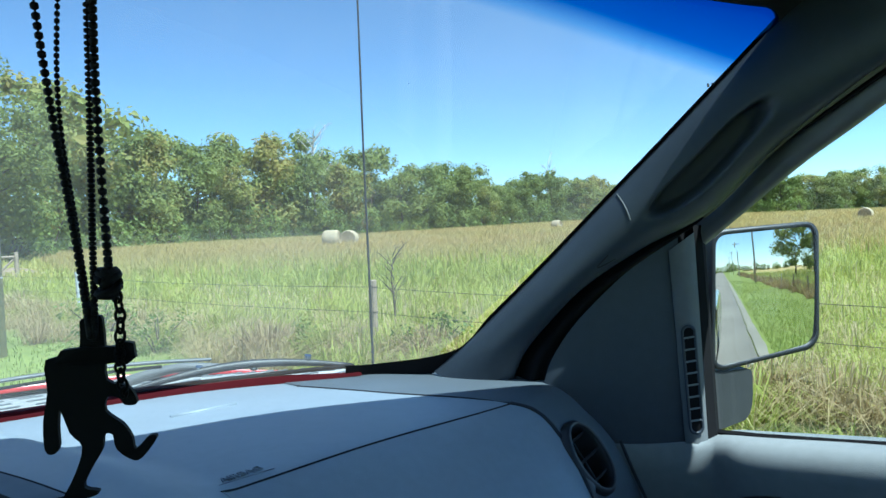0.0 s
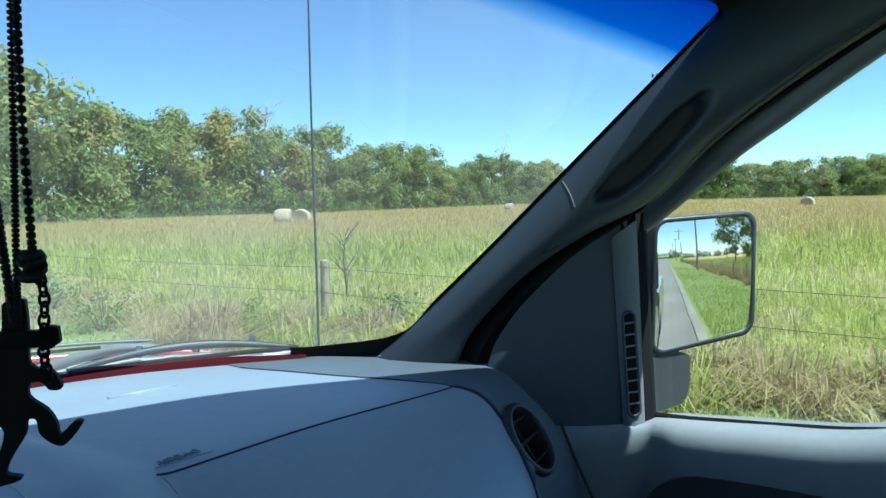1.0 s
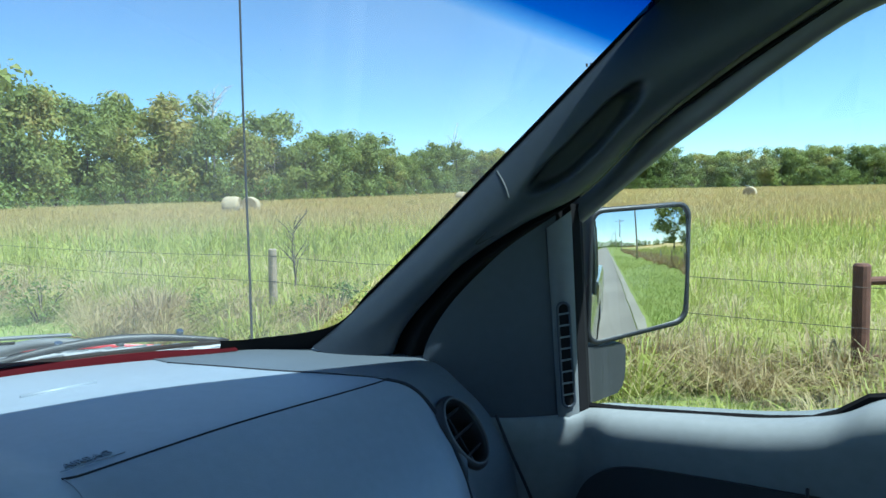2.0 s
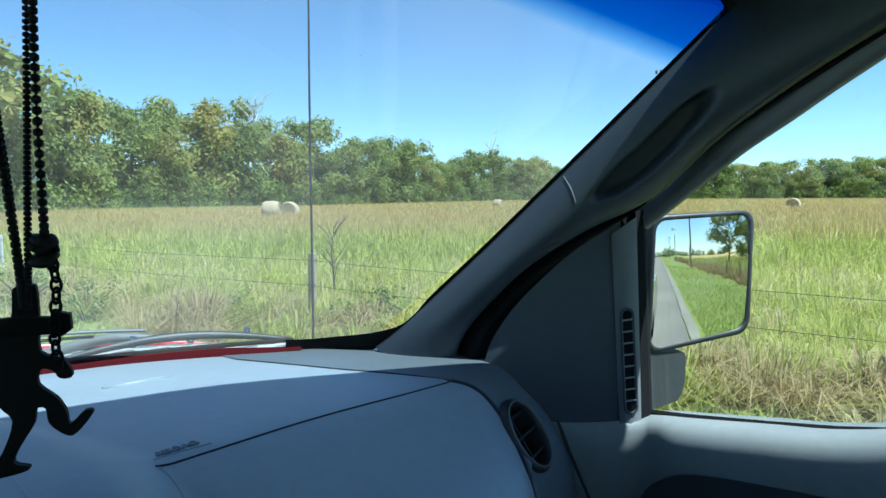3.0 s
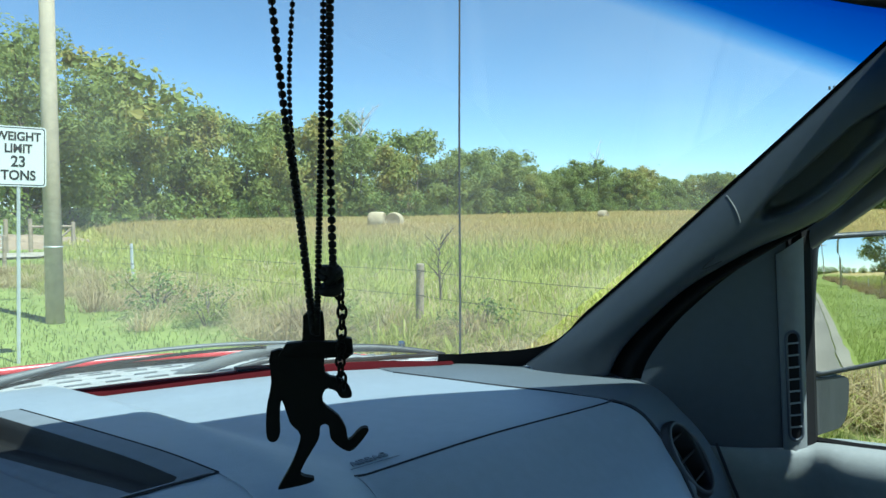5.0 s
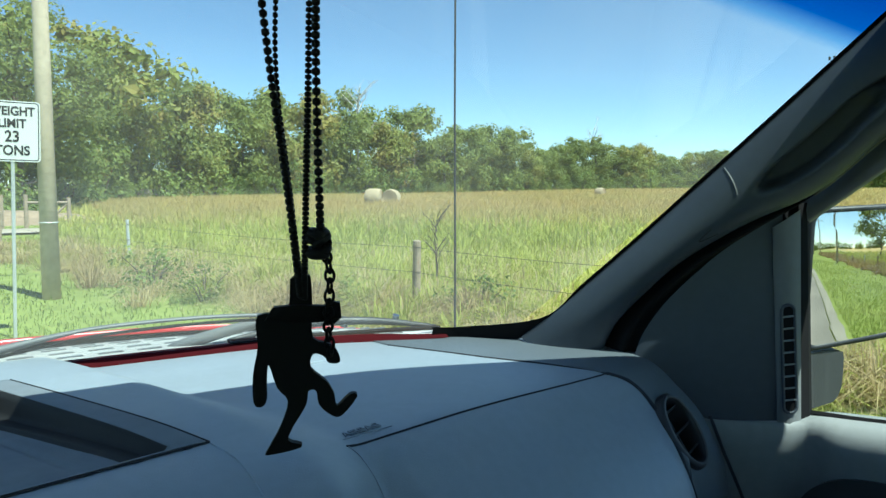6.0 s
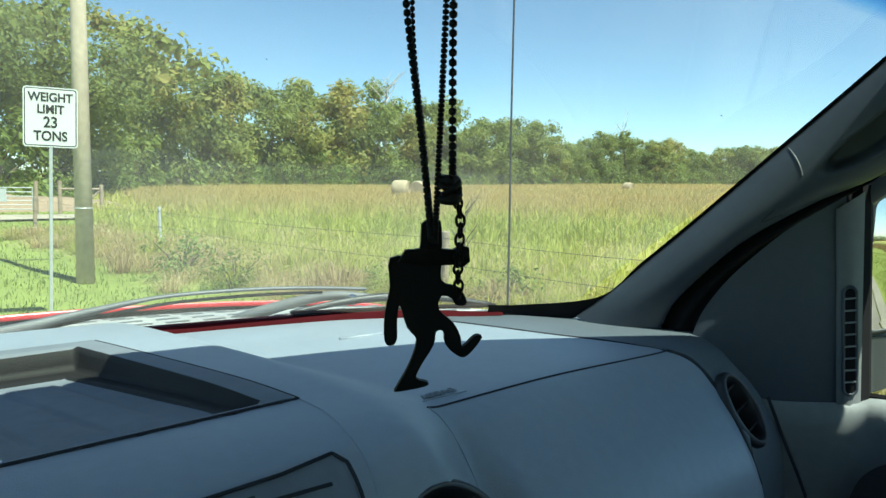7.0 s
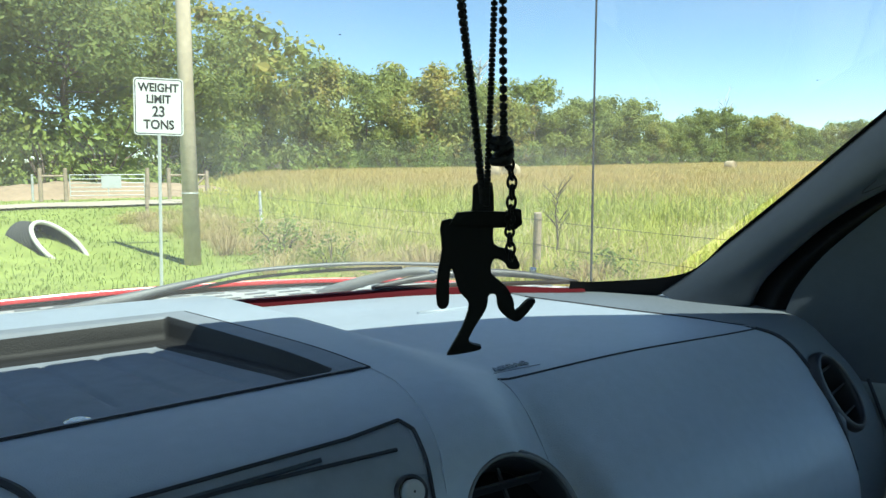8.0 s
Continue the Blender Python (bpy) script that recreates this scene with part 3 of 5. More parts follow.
bare_tree(32.5, 130, 17.5, 3, "pale leafless dead tree standing at the wood's edge")
bare_tree(50, 205, 16.5, 5, "pale leafless dead tree standing at the wood's edge")
bare_tree(37, 13.5, 1.5, 8, "small bare grey sapling beside the wire fence", BARK)
shrub = make_bush(410, 0.8, 900, 0.030)
for i, (az, d, s) in enumerate(((39.5, 10.6, 1.0), (20.5, 14.0, 0.9), (31, 12.0, 0.8), (60, 8.6, 1.1), (17, 15.5, 1.2))):
    x, y = at_bearing(az, d)
    m = pose(x, y, ground_z(x, y), 0, 0, 70 * i) @ Matrix.Diagonal((s * 1.2, s * 1.2, s, 1))
    if i:
        ob = copy_plain(shrub, m)
    else:
        shrub.matrix_basis = m
        ob = shrub
    tagged(ob, "low leafy green weed bush at the fence", "bush", "bushes at the fence")



# ------------------------------------------------------------------ fence, poles, gate, bales, sign, culvert
def fence_post(x, y, mat, height, radius, label):
    root = new("fence_post")
    bm = bm_new()
    z = ground_z(x, y)
    tube(bm, [(0, 0, -0.3), (0.004, 0.003, height * 0.5), (-0.006, 0.004, height - 0.01), (-0.006, 0.004, height)], [radius, radius * 0.98, radius * 0.94, radius * 0.8], sides=12)
    part("post", bm, mat, root)
    for k in (0.3, 0.62, 0.92):
        bm = bm_new()
        tube(bm, [(math.cos(a) * (radius + 0.004), math.sin(a) * (radius + 0.004), height * k) for a in np.linspace(0, 6.28, 14)[:-1]], 0.0035, sides=5, closed=True)
        part("wire_tie", bm, WIRE, root)
    root.matrix_basis = pose(x, y, z, random.uniform(-2, 2), random.uniform(-2, 2), random.uniform(0, 90))
    tagged(root, label, "fence post", "wire fence posts")
    return root


POSTS = [(28.4, 0), (18.8, 1), (9.2, 0), (3.9, 1), (-1.6, 0), (-6.2, 1), (-10.5, 0), (-16, 0), (-21, 0), (-26, 0), (-32, 1), (-40, 0)]
for y, kind in POSTS:
    if kind:
        fence_post(fence_x(y), y, GALV, 1.22, 0.038, "pale galvanised steel fence post in tall grass")
    else:
        fence_post(fence_x(y), y, WOOD, 1.20, 0.062, "weathered tan wooden fence post in tall grass")
for k, h in ((0.3, 0.36), (0.62, 0.74), (0.92, 1.1)):
    bm = bm_new()
    pts = []
    ys = [p[0] for p in POSTS]
    for a, b in zip(ys, ys[1:]):
        for i in range(6):
            y = a + (b - a) * i / 6
            pts.append((fence_x(y) - 0.05, y, (ground_z(fence_x(a), a) * (1 - i / 6) + ground_z(fence_x(b), b) * i / 6) + h - 0.05 * math.sin(math.pi * i / 6)))
    tube(bm, pts, 0.0035, sides=5)
    for p in pts:
        tube(bm, [(p[0] - 0.012, p[1], p[2] + 0.014), (p[0] + 0.012, p[1] + 0.004, p[2] - 0.014)], 0.002, sides=4)
    tagged(mesh_object("barbed_wire", bm, WIRE), "rusty barbed wire strand strung between fence posts", "wire", "fence wires")


def utility_pole(x, y, height, arm=True):
    root = new("utility_pole")
    bm = bm_new()
    tube(bm, [(0, 0, -0.4), (0, 0, height * 0.4), (0.02, 0, height)], [0.155, 0.135, 0.10], sides=18)
    part("pole", bm, POLEW, root, smooth=True)
    bm = bm_new()
    tube(bm, [(math.cos(a) * 0.152, math.sin(a) * 0.152, 1.35) for a in np.linspace(0, 6.28, 18)[:-1]], 0.012, sides=6, closed=True)
    part("steel_band", bm, GALV, root)
    if arm:
        bm = bm_new()
        box(bm, (-1.2, -0.05, height - 0.7), (1.2, 0.05, height - 0.58), 0.01)
        part("crossarm", bm, POLEW, root)
        for k in (-1.1, -0.4, 0.4, 1.1):
            bm = bm_new()
            tube(bm, [(k, 0, height - 0.58), (k, 0, height - 0.5), (k, 0, height - 0.42)], [0.03, 0.045, 0.02], sides=8)
            part("insulator", bm, BLACK, root)
    root.matrix_basis = pose(x, y, ground_z(x, y))
    tagged(root, "tan weathered wooden utility pole at the roadside", "utility pole", "utility poles")


for x, y in ((2.9, 15.1), (6.2, -46), (6.2, -92), (6.2, -140), (6.2, -190), (6.2, -245)):
    utility_pole(x, y, 9.5)


def pipe_corner():
    root = new("pipe_fence")
    z = ground_z(7.6, 1.95)
    for dx, dy in ((0, 0), (2.4, -2.6)):
        bm = bm_new()
        tube(bm, [(dx, dy, -0.3), (dx, dy, 1.22), (dx, dy, 1.24)], [0.075, 0.075, 0.06], sides=14)
        part("post", bm, RUST, root)
    for h in (1.08, 0.36):
        bm = bm_new()
        tube(bm, [(0, 0, h), (2.4, -2.6, h + 0.02)], 0.04, sides=10)
        part("rail", bm, RUST, root)
    bm = bm_new()
    tube(bm, [(0.05, -0.05, 0.15), (2.35, -2.55, 1.02)], 0.03, sides=10)
    part("brace", bm, RUST, root)
    root.matrix_basis = pose(7.6, 1.95, z)
    tagged(root, "rusty brown steel pipe fence corner with brace", "fence")


pipe_corner()


def hay_bale(az, d, r, turn):
    x, y = at_bearing(az, d)
    root = new("hay_bale")
    bm = bm_new()
    rows = []
    for i in range(9):
        k = -0.7 + 1.4 * i / 8
        rr = r * (1 - 0.12 * (abs(k) / 0.7) ** 6)
        rows.append([(k * r * 1.1, math.cos(a) * rr * (1 + 0.02 * math.sin(5 * a + i)), r * 0.94 + math.sin(a) * rr) for a in np.linspace(0, 2 * math.pi, 29)[:-1]])
    loft(bm, rows, closed=True)
    part("roll", bm, HAY, root, smooth=True)
    for side in (-1, 1):
        bm = bm_new()
        pts = [(side * (0.775 * r + 0.01 * (q % 2)), math.cos(q * 0.5) * r * 0.86 * (1 - q / 60), r * 0.94 + math.sin(q * 0.5) * r * 0.86 * (1 - q / 60)) for q in range(60)]
        bm.faces.new([bm.verts.new((side * 0.762 * r, math.cos(a) * r * 0.9, r * 0.94 + math.sin(a) * r * 0.9)) for a in np.linspace(0, 2 * math.pi, 25)[:-1]])
        tube(bm, pts[:50], 0.02, sides=4)
        part("end_face", bm, HAY, root)
    root.matrix_basis = pose(x, y, ground_z(x, y), 0, 0, turn)
    tagged(root, "round rolled hay bale lying in the tall field", "hay bale", "hay bales")


for az, d, r, turn in ((17.5, 92, 0.75, 20), (23, 108, 0.75, 60), (33.6, 66, 0.85, 130), (34.9, 70, 0.8, 40), (50.5, 118, 0.8, 100), (71, 104, 0.8, 10)):
    hay_bale(az, d, r, turn)


def ranch_gate():
    """The gateway at the end of the drive: round posts, rails, a brace and a pale pipe gate."""
    cx, cy = at_bearing(7.0, 41)
    z = ground_z(cx, cy)
    root = new("ranch_gate")
    for k in (-3.6, -2.5, 1.2, 2.2, 4.0):
        bm = bm_new()
        h = 1.55 if k < 3 else 1.4
        tube(bm, [(k, 0, -0.3), (k, 0, h), (k, 0, h + 0.02)], [0.10, 0.095, 0.07], sides=12)
        part("post", bm, WOOD, root)
    for a, b in ((-3.6, -2.5), (2.2, 4.0)):
        bm = bm_new()
        tube(bm, [(a, 0, 1.2), (b, 0, 1.2)], 0.06, sides=10)
        part("rail", bm, WOOD, root)
    bm = bm_new()
    tube(bm, [(3.9, 0, 1.1), (2.9, 0, 0.1)], 0.05, sides=10)
    part("brace", bm, WOOD, root)
    gate = bm_new()
    for h in (0.25, 0.45, 0.65, 0.85, 1.05, 1.25):
        tube(gate, [(-2.3, -0.05, h), (1.05, -0.05, h)], 0.022, sides=8)
    for k in (-2.3, -0.6, 1.05):
        tube(gate, [(k, -0.05, 0.22), (k, -0.05, 1.28)], 0.024, sides=8)
    part("gate_leaf", gate, GALV, root, "pale galvanised pipe gate, closed")
    bm = bm_new()
    box(bm, (-0.9, -0.09, 0.6), (0.0, -0.075, 1.2), 0.004)
    part("gate_board", bm, GALV, root, "plain pale board hung on the gate")
    root.matrix_basis = pose(cx, cy, z, 0, 0, -14)
    tagged(root, "wooden post gateway with a closed pale pipe gate", "gate")


ranch_gate()


def driveway():
    bm = bm_new()
    rows = []
    for i in range(30):
        k = i / 29
        x = -14 + 26 * k
        y = 33 + 3.0 * math.sin(k * 2.0) + 1.5 * k
        rows.append([(x + 0.1 * w, y + w * 1.5 + 0.2 * noise.noise(Vector((x, w, 2))), ground_z(x, y + w * 1.5) + 0.10) for w in (-1, -0.5, 0, 0.5, 1)])
    loft(bm, rows)
    tagged(mesh_object("driveway", bm, DUSTG, smooth=True), "pale dusty gravel drive crossing the verge", "driveway", kind="structure")


driveway()


def earth_bank():
    """The bare bank behind the gateway, at the foot of the wood."""
    bm = bm_new()
    rows = []
    for i in range(31):
        x = -4 + 16 * i / 30
        e = math.sin(math.pi * i / 30) ** 0.5
        rows.append([(x, 43.0 + k * 1.1 + 0.4 * noise.noise(Vector((x * 0.4, k, 6))), ground_z(x, 43 + k * 1.1) - 0.05 + e * h * (1 + 0.3 * noise.noise(Vector((x, k, 1))))) for k, h in ((0, 0.0), (1, 0.35), (2, 0.7), (3, 0.85), (4, 0.6), (5, 0.0))])
    loft(bm, rows)
    tagged(mesh_object("earth_bank", bm, EARTH, smooth=True), "low bare tan earth bank behind the gateway", "bank", kind="structure")


earth_bank()
x0, y0 = at_bearing(1.6, 42)
fence_post(x0, y0, GALV, 1.3, 0.06, "short white post beside the gravel drive")


def culvert():
    """A steel pipe cut on a slope where it leaves the bank, with a pale rim."""
    root = new("culvert_pipe")
    x, y = CULVERT
    ring = [2 * math.pi * k / 36 for k in range(36)]
    r = 0.40

    def mouth(a):
        return 0.62 * (1 - math.sin(a))
    bm = bm_new()
    rows = []
    for i in range(31):
        k = i / 30
        rr = r + 0.010 * math.sin(i * 2.1)
        rows.append([(-0.5 + (0.5 + mouth(a)) * k, math.cos(a) * rr, math.sin(a) * rr) for a in ring])
    loft(bm, rows, closed=True)
    bm.faces.new([bm.verts.new((-0.49, math.cos(a) * r, math.sin(a) * r)) for a in ring])
    part("pipe", bm, material("culvert_steel", (0.05, 0.05, 0.048), rough=0.8, metal=0.2, spread=0.3, bump=0.3), root, smooth=True)
    bm = bm_new()
    tube(bm, [(mouth(a), math.cos(a) * (r + 0.02), math.sin(a) * (r + 0.02)) for a in ring], 0.045, sides=8, closed=True)
    part("collar", bm, CONCRETE, root, "pale concrete collar")
    root.matrix_basis = pose(x - 0.3, y, ground_z(x, y) + 0.02, 0, 3, -56)
    tagged(root, "culvert pipe mouth with a pale collar in the verge", "culvert")


culvert()


def text_mesh(words, size, bold=0.0):
    cu = bpy.data.curves.new("words", "FONT")
    cu.body, cu.size, cu.align_x, cu.align_y, cu.extrude = words, size, "CENTER", "CENTER", 0.001
    cu.offset = bold
    ob = bpy.data.objects.new("words", cu)
    me = bpy.data.meshes.new_from_object(ob)
    bpy.data.objects.remove(ob)
    return me


def weight_sign():
    root = new("road_sign")
    w, h, r = 0.38, 0.46, 0.05

    def rounded(w, h, r, y):
        return [(sx * (w - r) + r * math.cos(a), y, sz * (h - r) + r * math.sin(a)) for sx, sz, a0 in ((1, 1, 0), (-1, 1, 90), (-1, -1, 180), (1, -1, 270)) for a in (radians(a0 + q) for q in (0, 22, 45, 67, 90))]
    bm = bm_new()
    prism(bm, rounded(w, h, r, 0), (0, 0.004, 0))
    panel = part("panel", bm, SIGNW, root, "white sheet metal panel")
    bm = bm_new()
    outer, inner = rounded(w - 0.018, h - 0.018, 0.04, -0.0015), rounded(w - 0.032, h - 0.032, 0.03, -0.0015)
    loft(bm, [outer, inner], closed=True)
    part("border", bm, SIGNB, panel, "black border line")
    for words, z, s in (("WEIGHT", 0.30, 0.185), ("LIMIT", 0.115, 0.185), ("23", -0.085, 0.235), ("TONS", -0.295, 0.205)):
        me = text_mesh(words, s, 0.006)
        me.materials.append(SIGNB)
        ob = new("lettering", me)
        ob.parent = panel
        ob.matrix_basis = pose(0, -0.003, z, 90, 0, 0) @ Matrix.Diagonal((0.86, 1, 1, 1))
    bm = bm_new()
    tube(bm, [(0, 0.03, -3.4), (0, 0.03, 0.3)], 0.028, sides=6)
    part("post", bm, GALV, root, "galvanised sign post")
    for z in (-0.36, 0.38):
        bm = bm_new()
        tube(bm, [(0, -0.006, z), (0, 0.0, z)], 0.01, sides=8)
        part("bolt", bm, GALV, root)
    x, y = -0.12 + 11 * math.sin(radians(9.7)), 0.4 + 11 * math.cos(radians(9.7))
    root.matrix_basis = pose(x, y, 2.16, 0, 1.5, -12) @ Matrix.Scale(0.82, 4)
    tagged(root, "white weight limit road sign on a steel post", "road sign")


weight_sign()


# ------------------------------------------------------------------ the truck
truck = tagged(new("pickup_truck"), "red pickup truck seen from inside its grey cab", "pickup truck")


def glass_y(x, z):
    """Where the windscreen stands at that width and height."""
    return 1.372 - 0.36 * x * x - 0.966 * (z - 1.25)


# passenger and centre profiles, from the windscreen towards the cabin: y from the crease, z
SIDE_P = [(0.50, 1.244), (0.30, 1.249), (0.12, 1.2525), (0.04, 1.252), (0.0, 1.248), (-0.022, 1.236), (-0.043, 1.215), (-0.064, 1.193), (-0.083, 1.167), (-0.098, 1.138), (-0.108, 1.10), (-0.112, 1.0), (-0.10, 0.75)]
CENTRE_P = [(0.50, 1.262), (0.36, 1.272), (0.12, 1.2725), (0.03, 1.268), (-0.02, 1.264), (-0.06, 1.255), (-0.088, 1.241), (-0.105, 1.222), (-0.117, 1.195), (-0.125, 1.16), (-0.13, 1.11), (-0.13, 1.0), (-0.11, 0.75)]


def crease_y(x):
    if x < 0.2:
        return 0.925
    return 0.925 + 0.05 * (x - 0.2) / 0.376 + 0.5 * max(0, x - 0.60) ** 1.5


def dash_at(x, v):
    """The dashboard's surface: x across, v from 0 at the windscreen to 1 low on its face."""
    a, c = curve_at([(0, *q) for q in SIDE_P], v), curve_at([(0, *q) for q in CENTRE_P], v)
    mid = 0.170 - 0.20 * max(0.0, c.y)
    p = a.lerp(c, 1 - smooth01(x, mid - 0.042, mid + 0.034))
    y = crease_y(x) + p.y
    z = p.z - 0.010 * smooth01(x, 0.3, 0.62)
    full = smooth01(x, 0.192, 0.235) * (1 - smooth01(x, 0.555, 0.625))
    y -= 0.034 * full * smooth01(v, 0.36, 0.74)
    limit = glass_y(x, z) - 0.004
    return Vector((x, min(y, limit), z))


def v_of_y(x, y):
    lo, hi = 0.0, 1.0
    for _ in range(24):
        mid = (lo + hi) / 2
        lo, hi = (mid, hi) if dash_at(x, mid).y > y else (lo, mid)
    return lo


def tray_edge(y):
    return 0.084 - 0.30 * (y - 0.953)


def tray_front(x):
    return 0.953 - 0.12 * (0.084 - x)


def tray_back(x):
    return 1.234 - 0.066 * (0.006 - x)


def on_face(x, z):
    """The point of the dashboard's face at that width and height."""
    lo, hi = 0.34, 1.0
    for _ in range(24):
        mid = (lo + hi) / 2
        lo, hi = (mid, hi) if dash_at(x, mid).z > z else (lo, mid)
    return dash_at(x, lo)


VENTS = ((0.648, 1.170, Vector((0.27, -0.79, 0.55)).normalized(), 0.042), (0.1285, 1.191, Vector((0.02, -0.80, 0.60)).normalized(), 0.043))


def open_vents(bm):
    """Cuts the round openings of the air vents."""
    holes = [(on_face(x, z), n, r) for x, z, n, r in VENTS]
    gone = []
    for f in bm.faces:
        c = f.calc_center_median()
        for o, n, r in holes:
            q = c - o
            if q.length < 0.08 and (q - n * q.dot(n)).length < r * 1.0:
                gone.append(f)
    bmesh.ops.delete(bm, geom=gone, context="FACES")
    for v in bm.verts:
        for o, n, r in holes:
            q = v.co - o
            if v.is_boundary and q.length < 0.08:
                flat = q - n * q.dot(n)
                v.co = o + n * q.dot(n) + flat.normalized() * r * 1.04


def build_dash():
    cols = [-0.82 + 1.62 * i / 322 for i in range(323)]
    rows = []
    vs = list(np.linspace(0, 0.2, 70)[:-1]) + list(np.linspace(0.2, 0.85, 110)) + [0.9, 0.95, 1.0]
    for v in vs:
        row = []
        for x in cols:
            p = dash_at(x, v)
            # the well that holds the tray
            if -0.40 < x < 0.1 and 0.86 < p.y < 1.25:
                p.z -= (0.018 + 0.030 * smooth01(p.y, 0.94, 1.15)) * smooth01(tray_edge(p.y) - 0.010 - x, 0, 0.008) * smooth01(p.y - tray_front(x), 0.000, 0.006) * (1 - smooth01(p.y - tray_back(x), -0.012, -0.004))
            row.append(p)
        rows.append(row)
    bm = bm_new()
    loft(bm, rows)
    open_vents(bm)
    dash = part("dashboard", bm, DASH, truck, "smooth grey vinyl dashboard with a sunlit rear strip", smooth=True)

    def seam(pts, r=0.0012, name="panel_gap", mat=SEAM):
        bm = bm_new()
        tube(bm, pts, r, sides=6)
        part(name, bm, mat, dash)

    def on(x, v, lift=0.0):
        return dash_at(x, v) + Vector((0, 0, lift))
    vc = 4 / 12
    # crease over the bag panel, its two sides, and the line back to the screen corner
    seam([on(0.186 + (0.576 - 0.186) * i / 30, vc, 0.0) for i in range(31)])
    seam([curve_at([on(0.187, vc), on(0.1913, 0.38), on(0.1944, 0.456), on(0.1945, 0.53), on(0.192, 0.62), on(0.188, 0.75)], i / 24) for i in range(25)], 0.0009, mat=DASH)
    right = [on(0.578, vc), on(0.60, 0.40), on(0.612, 0.48), on(0.612, 0.58), on(0.60, 0.68), on(0.59, 0.8)]
    seam([curve_at(right, i / 30) for i in range(31)], 0.0030)
    back = [on(0.578, vc), on(0.545, v_of_y(0.545, 1.03)), on(0.51, v_of_y(0.51, 1.10)), on(0.485, v_of_y(0.485, 1.17)), on(0.455, v_of_y(0.455, 1.25))]
    seam([curve_at(back, i / 24) for i in range(25)], 0.0016)
    # the darker end piece beyond those seams
    line_r = [(4 / 12, 0.578), (0.40, 0.60), (0.48, 0.612), (0.58, 0.612), (0.68, 0.60), (0.8, 0.59), (1.0, 0.585)]
    line_b = [(p.y, p.x) for p in back]

    def end_x(v):
        if v >= 4 / 12:
            return float(np.interp(v, [q[0] for q in line_r], [q[1] for q in line_r]))
        x = 0.5
        for _ in range(8):
            x = float(np.interp(dash_at(x, v).y, [q[0] for q in line_b], [q[1] for q in line_b]))
        return x
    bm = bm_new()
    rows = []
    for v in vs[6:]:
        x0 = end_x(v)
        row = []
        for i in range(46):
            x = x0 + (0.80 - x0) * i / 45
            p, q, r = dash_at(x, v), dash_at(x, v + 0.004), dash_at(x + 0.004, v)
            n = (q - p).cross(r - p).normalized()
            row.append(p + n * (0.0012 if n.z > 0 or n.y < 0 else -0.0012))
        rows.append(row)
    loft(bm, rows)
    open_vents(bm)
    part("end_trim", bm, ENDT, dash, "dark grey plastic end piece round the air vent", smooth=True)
    # seams round the tray lid and down the centre panel
    seam([on(tray_edge(y), v_of_y(tray_edge(y), y), 0.0) for y in np.linspace(0.953, 1.235, 20)], 0.0011)
    seam([on(x, v_of_y(x, tray_front(x) - 0.001), 0.0) for x in np.linspace(-0.42, 0.084, 30)], 0.0013)
    seam([curve_at([on(-0.174, 0.385), on(-0.161, 0.42), on(-0.154, 0.46), on(-0.150, 0.52), on(-0.149, 0.6)], i / 16) for i in range(17)], 0.003)
    seam([curve_at([on(0.084, v_of_y(0.084, 0.95)), on(0.0882, 0.313), on(0.0866, 0.383), on(0.084, 0.444), on(0.0805, 0.509), on(0.077, 0.567), on(0.074, 0.66)], i / 24) for i in range(25)], 0.0009, mat=DASH)
    # lettering pressed into the bag cover, and the line under it
    me = text_mesh("AIRBAG", 0.0118)
    me.materials.append(LETTER)
    t = new("lettering", me)
    t.parent = dash
    c = on(0.216, v_of_y(0.216, 0.947))
    t.matrix_basis = pose(c.x, c.y, c.z + 0.0005, 2, 0, 8)
    bm = bm_new()
    tube(bm, [on(0.19, v_of_y(0.19, 0.934), 0.0006), on(0.245, v_of_y(0.245, 0.943), 0.0002)], 0.0004, sides=4)
    part("bar", bm, LETTER, dash)
    # screen demister bead
    bm = bm_new()
    tube(bm, [on(0.26, v_of_y(0.26, 1.20), 0.0), on(0.34, v_of_y(0.34, 1.20), 0.0)], 0.003, sides=6)
    part("demister_strip", bm, DASH, dash, smooth=True)
    return dash


